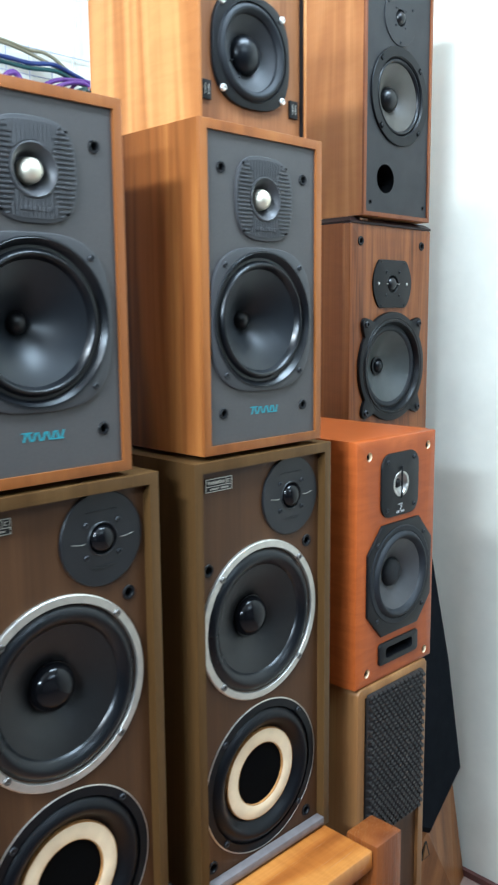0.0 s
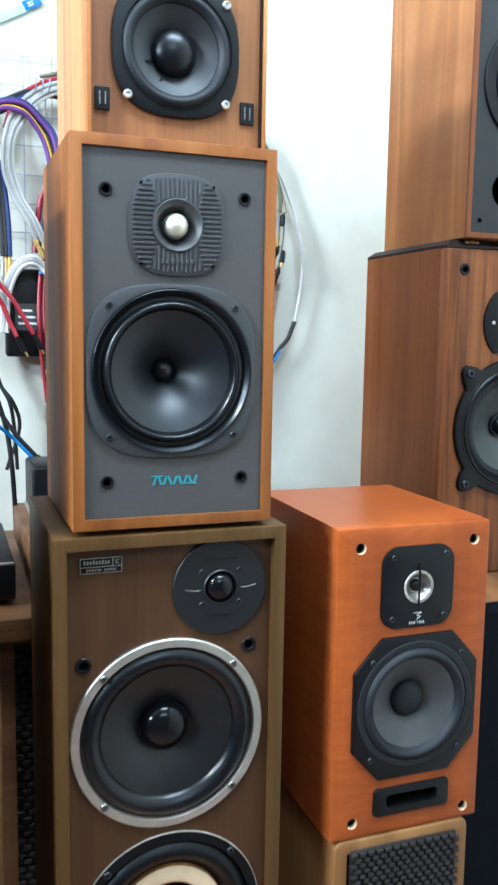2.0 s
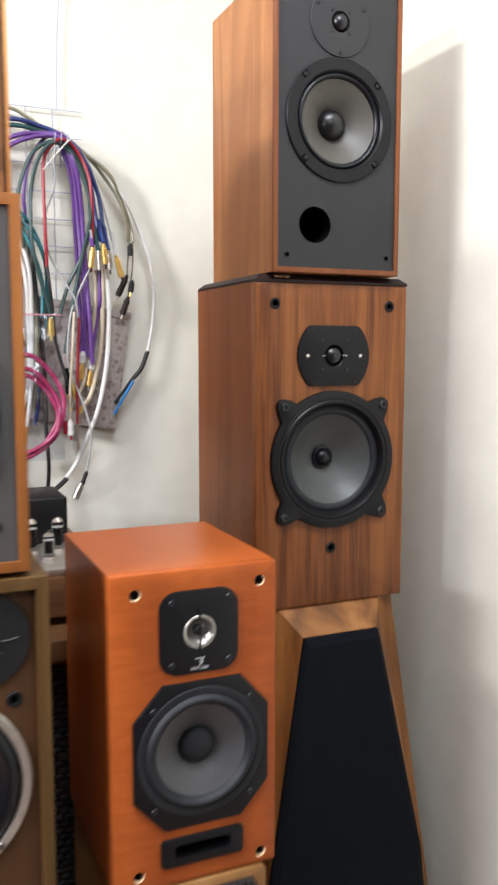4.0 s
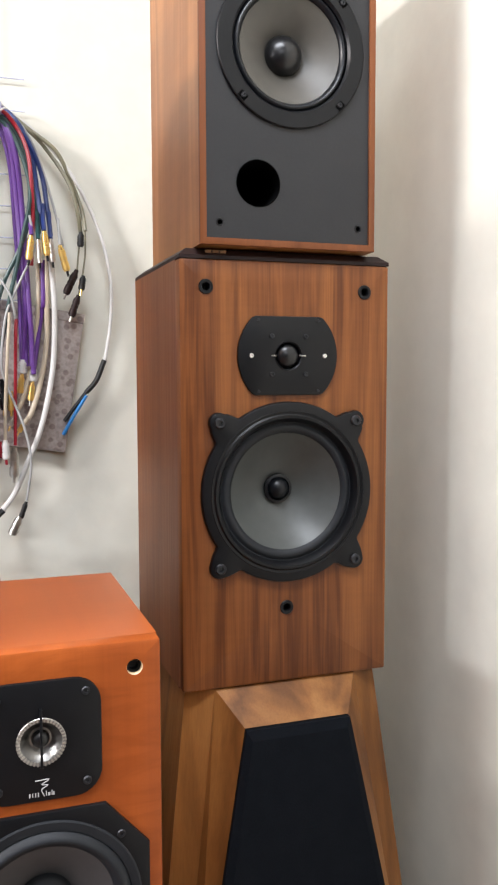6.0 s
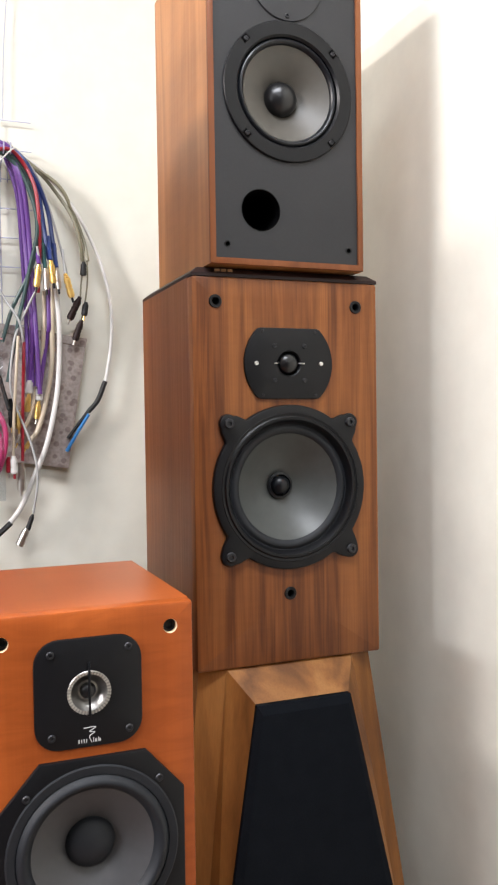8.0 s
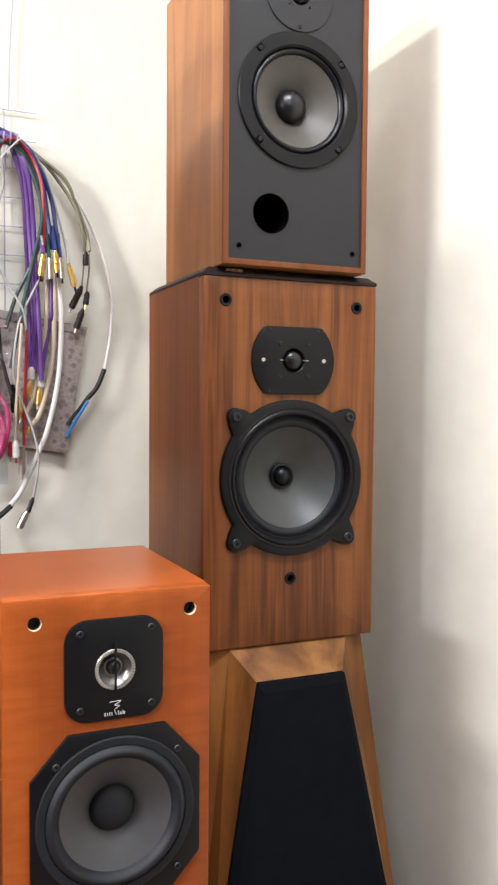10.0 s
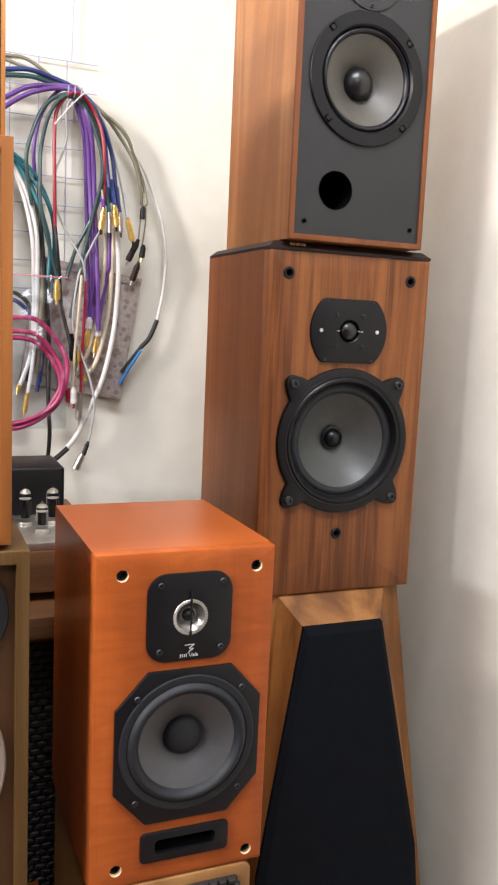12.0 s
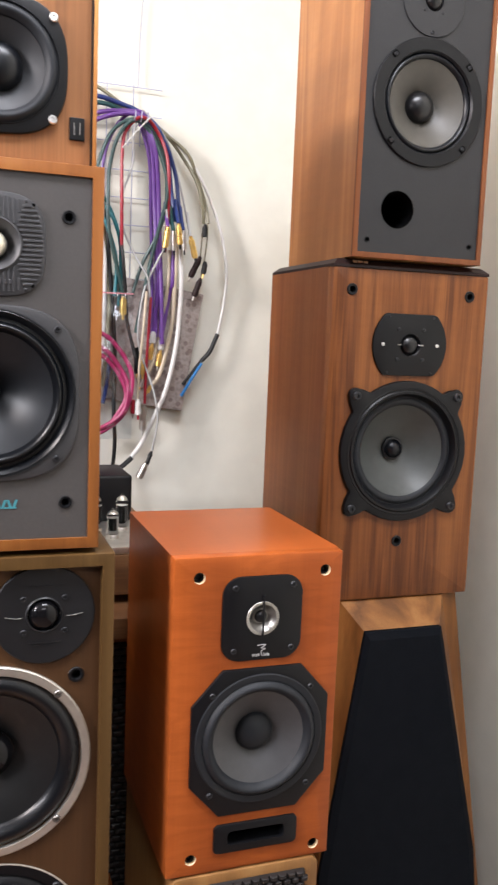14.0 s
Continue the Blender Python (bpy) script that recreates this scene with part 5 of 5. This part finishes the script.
plug(khaki, (1.195, 1.517), (1.175, 1.475), 1.545, 0.0052, M_CAPBROWN, M_SILVER)
plug(khaki2, (1.203, 1.582), (1.202, 1.557), 1.545, 0.0046, V["black"], None)
plug(khaki, (1.206, 1.508), (1.202, 1.483), 1.545, 0.0046, V["black"], M_GOLD)
plug(khaki, (1.197, 1.474), (1.184, 1.437), 1.545, 0.0050, M_CAPBROWN, M_SILVER)
plug(wh1, (0.986, 1.215), (0.980, 1.176), 1.545, 0.0044, M_GOLD, M_GOLD)
plug(wh2, (0.970, 1.231), (0.967, 1.219), 1.545, 0.0040, M_GOLD, M_GOLD)
plug(grey2, (1.100, 1.122), (1.090, 1.094), 1.525, 0.0036, V["black"], None)
plug(grey2, (1.089, 1.097), (1.075, 1.067), 1.525, 0.0062, M_SILVER, None)
plug(red2, (1.083, 1.215), (1.081, 1.164), 1.530, 0.0062, M_SILVER, M_SILVER)
part("sleeve", tube([(1.063, 1.540, 1.107), (1.044, 1.540, 1.090), (1.027, 1.540, 1.078)], 0.0052), V["black"], white_thick, "black end piece")
part("sleeve", tube([(1.243, 1.565, 1.363), (1.228, 1.565, 1.327), (1.210, 1.565, 1.306)], 0.0046), V["black"], white_long, "black end piece")
part("sleeve", tube([(1.210, 1.565, 1.307), (1.190, 1.565, 1.281), (1.171, 1.565, 1.256)], 0.0032), V["black"], white_long, "black end piece")
part("sleeve", tube([(1.210, 1.563, 1.301), (1.188, 1.563, 1.266), (1.168, 1.563, 1.232)], 0.0032), V["blue"], white_long, "blue end piece")
khaki_tail = part("tail", tube([(1.212, 1.56, 1.586), (1.212, 1.56, 1.55), (1.206, 1.555, 1.51), (1.198, 1.55, 1.475)], 0.0016), V["khaki"], khaki)
part("tail", tube([(1.204, 1.56, 1.58), (1.200, 1.555, 1.55), (1.196, 1.55, 1.515)], 0.0016), V["khaki"], khaki2)
for x0, z0 in ((1.101, 1.351), (1.118, 1.338)):
    plug(purple1 if x0 < 1.11 else purple2, (x0, z0 + 0.012), (x0 - 0.001, z0 - 0.012), 1.543, 0.0055, V["white"], M_GOLD)
    plug(purple1 if x0 < 1.11 else purple2, (x0 - 0.002, z0 - 0.014), (x0 - 0.006, z0 - 0.045), 1.543, 0.0045, M_GOLD, M_SILVER)
plug(beige, (1.100, 1.254), (1.092, 1.240), 1.545, 0.0036, M_GOLD, M_GOLD)
plug(beige2, (1.086, 1.270), (1.078, 1.250), 1.547, 0.0036, M_SILVER, M_GOLD)

for k in range(3):
    cable("purple", 2.0, [(1.064 + 0.004 * k, 1.775 - 0.004 * k), (1.086 + 0.005 * k, 1.70), (1.094 + 0.006 * k, 1.60), (1.099 + 0.007 * k, 1.48), (1.100 + 0.007 * k, 1.352)], 1.557 - 0.008 * k)

# clip tie over the bundle
tie = part("cable_tie", tube([(1.026, 1.512, 1.707), (1.05, 1.508, 1.737), (1.075, 1.512, 1.765), (1.085, 1.53, 1.772)], 0.0015, 6), V["white"])
tagged(tie, "white nylon cable tie round the hanging bundle", "cable tie")

# second bunch, further along the grid
W2 = "in the bunch hanging behind the speakers"
cable("red", 2.6, [(0.655, 1.700), (0.672, 1.748), (0.704, 1.775), (0.750, 1.795), (0.785, 1.788), (0.812, 1.765), (0.826, 1.730), (0.835, 1.58), (0.82, 1.46), (0.79, 1.40), (0.775, 1.385)], 1.552, W2)
for k in range(4):
    d = 0.0055 * k
    strand = cable("white" if k % 2 else "grey", 2.3, [(0.826 - d, 1.600), (0.824 - d, 1.700), (0.818 - d, 1.742 - d), (0.790, 1.776 - d), (0.751, 1.786 - d), (0.704 + d / 2, 1.764 - d), (0.669 + d, 1.726 - d), (0.652 + d, 1.678), (0.650 + d, 1.626), (0.666 + d, 1.576), (0.689 + d, 1.536), (0.712 + d, 1.485)], 1.532 + 0.004 * (k % 2), W2)
    plug(strand, (0.700 + d, 1.512 - d), (0.720 + d, 1.468 - d), 1.531, 0.0044, M_BLACK if k % 2 else M_GOLD, M_GOLD)
for k in range(3):
    cable("black" if k != 1 else "navy", 3.0, [(0.600, 1.640 + 0.006 * k), (0.625, 1.712 + 0.008 * k), (0.668, 1.740 + 0.008 * k), (0.715, 1.762 + 0.006 * k), (0.760, 1.766 + 0.006 * k), (0.806, 1.738 + 0.006 * k)], 1.556, W2)
for k, colour in enumerate(("purple", "yellow", "black", "purple", "navy")):
    d = 0.0048 * k
    lead = cable(colour, 1.6 if colour == "yellow" else 2.2, [(0.604 - d, 1.560), (0.612 - d, 1.660), (0.640 - d / 2, 1.722 + d / 2), (0.680, 1.724 + d), (0.708 + d / 2, 1.700 + d), (0.725 + d, 1.664 + d), (0.734 + d, 1.600), (0.736 + d, 1.511), (0.728 + d, 1.396), (0.722 + d, 1.300 - 0.012 * k)], 1.522 + 0.003 * (k % 3), W2)
    plug(lead, (0.722 + d, 1.300 - 0.012 * k), (0.720 + d, 1.262 - 0.012 * k), 1.522 + 0.003 * (k % 3), 0.0042, (M_BLACK, M_SILVER, M_GOLD)[k % 3], M_SILVER)
for k in range(3):
    lead = cable("black" if k < 2 else "navy", 2.8, [(0.628 + 0.008 * k, 1.640), (0.640 + 0.006 * k, 1.592), (0.645 + 0.006 * k, 1.530), (0.646 + 0.006 * k, 1.470)], 1.540, W2)
    plug(lead, (0.646 + 0.006 * k, 1.470), (0.647 + 0.006 * k, 1.430), 1.540, 0.0042, M_GOLD if k else M_SILVER, M_GOLD)
for k in range(3):
    cable("grey" if k == 1 else "white", 2.4, [(0.638 + 0.006 * k, 1.330), (0.644 + 0.006 * k, 1.400), (0.664 + 0.004 * k, 1.450 - 0.004 * k), (0.693, 1.470 - 0.006 * k), (0.722 - 0.003 * k, 1.458 - 0.005 * k), (0.748 - 0.004 * k, 1.410), (0.757 - 0.004 * k, 1.300), (0.755 - 0.004 * k, 1.180)], 1.534, W2)
for k in range(2):
    lead = cable("red", 2.3, [(0.612, 1.450 - 0.03 * k), (0.640, 1.417 - 0.030 * k), (0.663 - 0.008 * k, 1.388 - 0.038 * k), (0.697 - 0.03 * k, 1.328 - 0.005 * k)], 1.524, W2)
    plug(lead, (0.697 - 0.03 * k, 1.328 - 0.005 * k), (0.712 - 0.03 * k, 1.300 - 0.005 * k), 1.524, 0.0046, M_BLACK, M_GOLD)
    lead = cable("black", 2.0, [(0.606 + 0.02 * k, 1.400), (0.615 + 0.01 * k, 1.310), (0.636, 1.237), (0.653 + 0.006 * k, 1.200), (0.661 + 0.01 * k, 1.151), (0.666 - 0.02 * k, 1.070)], 1.545, W2)
cable("red", 3.0, [(0.705, 1.48), (0.72, 1.585), (0.76, 1.625), (0.80, 1.60), (0.822, 1.50)], 1.55, W2)
cable("blue", 3.2, [(0.715, 1.44), (0.728, 1.55), (0.76, 1.608), (0.79, 1.60)], 1.54, W2)
cable("beige", 3.0, [(0.745, 1.16), (0.74, 1.35), (0.745, 1.50), (0.768, 1.60), (0.80, 1.55), (0.808, 1.40), (0.80, 1.20)], 1.535, W2)
cable("teal", 3.0, [(0.872, 1.62), (0.866, 1.68), (0.848, 1.705), (0.828, 1.68), (0.815, 1.62), (0.80, 1.50), (0.80, 1.40), (0.82, 1.30), (0.84, 1.22)], 1.55, W2)
cable("purple", 3.4, [(0.922, 1.66), (0.914, 1.735), (0.895, 1.772), (0.870, 1.755), (0.850, 1.70), (0.838, 1.55), (0.838, 1.40), (0.835, 1.30)], 1.55, W2)
blue_lead = cable("blue", 3.6, [(0.735, 1.47), (0.758, 1.42), (0.782, 1.37), (0.788, 1.30), (0.770, 1.23)], 1.525, W2)
plug(blue_lead, (0.770, 1.23), (0.752, 1.19), 1.525, 0.0042, V["black"], M_SILVER)
for k in range(4):
    lead = cable("red", 2.2, [(0.738 + 0.006 * k, 1.555), (0.714 + 0.009 * k, 1.44), (0.710 + 0.010 * k, 1.33), (0.722 + 0.006 * k, 1.20)], 1.54 + 0.004 * k, W2)
    plug(lead, (0.722 + 0.006 * k, 1.20), (0.720 + 0.010 * k, 1.165), 1.54 + 0.004 * k, 0.0042, M_SILVER, M_SILVER)
for k in range(6):
    lead = cable("grey" if k % 2 else "beige", 2.4, [(0.782 + 0.003 * k, 1.606), (0.768 + 0.007 * k, 1.53), (0.758 + 0.009 * k, 1.44), (0.762 + 0.009 * k, 1.33), (0.766 + 0.010 * k, 1.22), (0.760 + 0.013 * k, 1.13)], 1.535 + 0.005 * (k % 3), W2)
    plug(lead, (0.760 + 0.013 * k, 1.13), (0.757 + 0.014 * k, 1.10), 1.535 + 0.005 * (k % 3), 0.0036, M_GOLD if k % 3 == 0 else M_BLACK, M_GOLD)


for k, (colour, x, top, low, y) in enumerate((("purple", 0.905, 1.74, 1.30, 1.55), ("purple", 0.892, 1.75, 1.28, 1.54), ("white", 0.868, 1.70, 1.22, 1.545), ("teal", 0.915, 1.62, 1.25, 1.535), ("red", 0.860, 1.66, 1.16, 1.53),
                                              ("teal", 0.872, 1.68, 1.20, 1.55), ("red", 0.885, 1.42, 1.12, 1.525), ("green", 0.878, 1.44, 1.15, 1.535), ("white", 0.925, 1.60, 1.20, 1.55), ("black", 0.896, 1.42, 1.17, 1.545))):
    lead = cable(colour, 2.2, [(x - 0.038, top - 0.16), (x - 0.034, top - 0.06), (x - 0.022, top - 0.008), (x - 0.006, top), (x + 0.004, top - 0.04), (x + 0.006, top - 0.14), (x - 0.006 * math.cos(2 * k), (top + low) / 2), (x + 0.010 * math.sin(3 * k), low)], y, W2)
    plug(lead, (x + 0.010 * math.sin(3 * k), low), (x + 0.010 * math.sin(3 * k) + 0.004, low - 0.034), y, 0.0044, (M_GOLD, M_SILVER, M_BLACK)[k % 3], M_GOLD)


cable("black", 2.4, [(0.600, 1.30), (0.622, 1.225), (0.640, 1.160), (0.648, 1.090), (0.652, 1.030), (0.655, 0.962)], 1.45, "running down to the shelf")
lead = cable("black", 2.2, [(0.605, 1.240), (0.630, 1.190), (0.656, 1.150), (0.690, 1.110)], 1.44, "running down to the shelf")
plug(lead, (0.690, 1.112), (0.692, 1.070), 1.44, 0.010, M_BLACK, M_SILVER)
cable("blue", 1.8, [(0.622, 1.170), (0.650, 1.145), (0.668, 1.125), (0.686, 1.106)], 1.435, "running down to the shelf")


def charger(at):
    ob = thing("power_adapter", at, "black plastic power adapter block hung among the cables", "power adapter")
    part("body", box(-0.045, 0.045, 0, 0.03, 0, 0.165, 0.006, None, 3), M_BLACK, ob)
    part("label_plate", box(-0.028, 0.028, -0.0012, 0.001, 0.05, 0.10), M_GREYCONE, ob, "grey label plate", False)
    for k in range(3):
        part("bar", box(-0.022, 0.016 - 0.006 * k, -0.0020, -0.001, 0.061 + 0.012 * k, 0.065 + 0.012 * k), M_WHITE, ob, "", False)
    return ob


charger((0.695, 1.556, 1.285))

# floral card box behind the cables
M_FLORAL, nt, bs = node_material("floral_card")
vor = nt.nodes.new("ShaderNodeTexVoronoi")
vor.inputs["Scale"].default_value = 72
nt.links.new(coords(nt, (1, 1, 1)), vor.inputs["Vector"])
petal = noise_node(nt, coords(nt, (1, 1, 1)), 160, 3)
tone = mix(nt, "MULTIPLY", 0.8, ramp(nt, vor.outputs["Distance"], [(0.30, (0.235, 0.185, 0.172)), (0.44, (0.37, 0.32, 0.295))]), ramp(nt, petal, [(0.35, (0.7, 0.68, 0.68)), (0.6, (1, 1, 1))]))
nt.links.new(tone, bs.inputs["Base Color"])
bs.inputs["Roughness"].default_value = 0.6
card = thing("floral_box", (0, 0, 0), "grey-brown floral patterned flat card box behind the cables", "box")
part("body", box(-0.100, 0.100, -0.011, 0.014, -0.122, 0.112, 0.0015), M_FLORAL, card)
part("lid_flap", box(-0.1005, 0.1005, -0.013, 0.0142, 0.108, 0.124, 0.0012), M_FLORAL, card, "folded top flap")
card.matrix_world = pose(1.092, 1.579, 1.336, 0, 9, 0)

# clear bag with the pink cable
M_BAG, nt, bs = node_material("clear_film")
clear, sheen, both = nt.nodes.new("ShaderNodeBsdfTransparent"), nt.nodes.new("ShaderNodeBsdfGlossy"), nt.nodes.new("ShaderNodeAddShader")
clear.inputs["Color"].default_value = (0.74, 0.78, 0.82, 1)
sheen.inputs["Color"].default_value = (0.10, 0.103, 0.107, 1)
sheen.inputs["Roughness"].default_value = 0.16
crease = nt.nodes.new("ShaderNodeBump")
crease.inputs["Strength"].default_value, crease.inputs["Distance"].default_value = 0.25, 0.008
nt.links.new(noise_node(nt, coords(nt, (1.6, 1, 0.7)), 9, 2, 0.4, 1.2), crease.inputs["Height"])
nt.links.new(crease.outputs["Normal"], sheen.inputs["Normal"])
nt.links.new(clear.outputs[0], both.inputs[0])
nt.links.new(sheen.outputs[0], both.inputs[1])
nt.links.new(both.outputs[0], nt.nodes["Material Output"].inputs["Surface"])
nt.nodes.remove(bs)
bm = bmesh.new()
NX, NZ = 26, 44
grid = [[bm.verts.new((0.880 + 0.172 * i / NX, 1.505 - 0.010 * math.sin(math.pi * i / NX) * math.sin(math.pi * j / NZ) + 0.004 * noise.noise(Vector((i * 0.23, j * 0.25, 0))) - 0.009 * max(0, 1 - abs(0.9 * i / NX + 0.8 * j / NZ - 0.95) / 0.09) - 0.006 * max(0, 1 - abs(i / NX - 0.5 * j / NZ - 0.42) / 0.07), 1.150 + 0.286 * j / NZ)) for i in range(NX + 1)] for j in range(NZ + 1)]
for j in range(NZ):
    for i in range(NX):
        bm.faces.new((grid[j][i], grid[j][i + 1], grid[j + 1][i + 1], grid[j + 1][i]))
bag = part("clear_bag", bm, M_BAG)
tagged(bag, "clear plastic zip bag holding a coiled pink cable", "plastic bag")
bag.visible_shadow = False
part("zip_strip", box(0.880, 1.052, 1.5035, 1.5065, 1.432, 1.4345), plain("zip_red", (0.55, 0.22, 0.25), 0.4), bag, "red zip line", False)
plug(bag, (1.033, 1.428), (1.033, 1.392), 1.512, 0.0055, M_GOLD, M_GOLD)

# small blue tag high on the wall
tag = part("blue_tag", box(-0.017, 0.017, -0.002, 0.002, -0.009, 0.009, 0.001), V["blue"])
tag.matrix_world = pose(0.711, 1.594, 1.938, 0, -28, 0)
for k in range(2):
    part("bar", box(-0.009, 0.002, -0.0028, -0.0015, -0.004 + 0.005 * k, -0.002 + 0.005 * k), M_WHITE, tag, "", False)
part("tape", box(-0.110, -0.015, -0.0012, 0.0018, -0.010, 0.004), plain("pale_aqua_tape", (0.45, 0.72, 0.74), 0.4), tag, "pale aqua tape strip", False)
tagged(tag, "small blue plastic strip fixed to the wall", "tag")
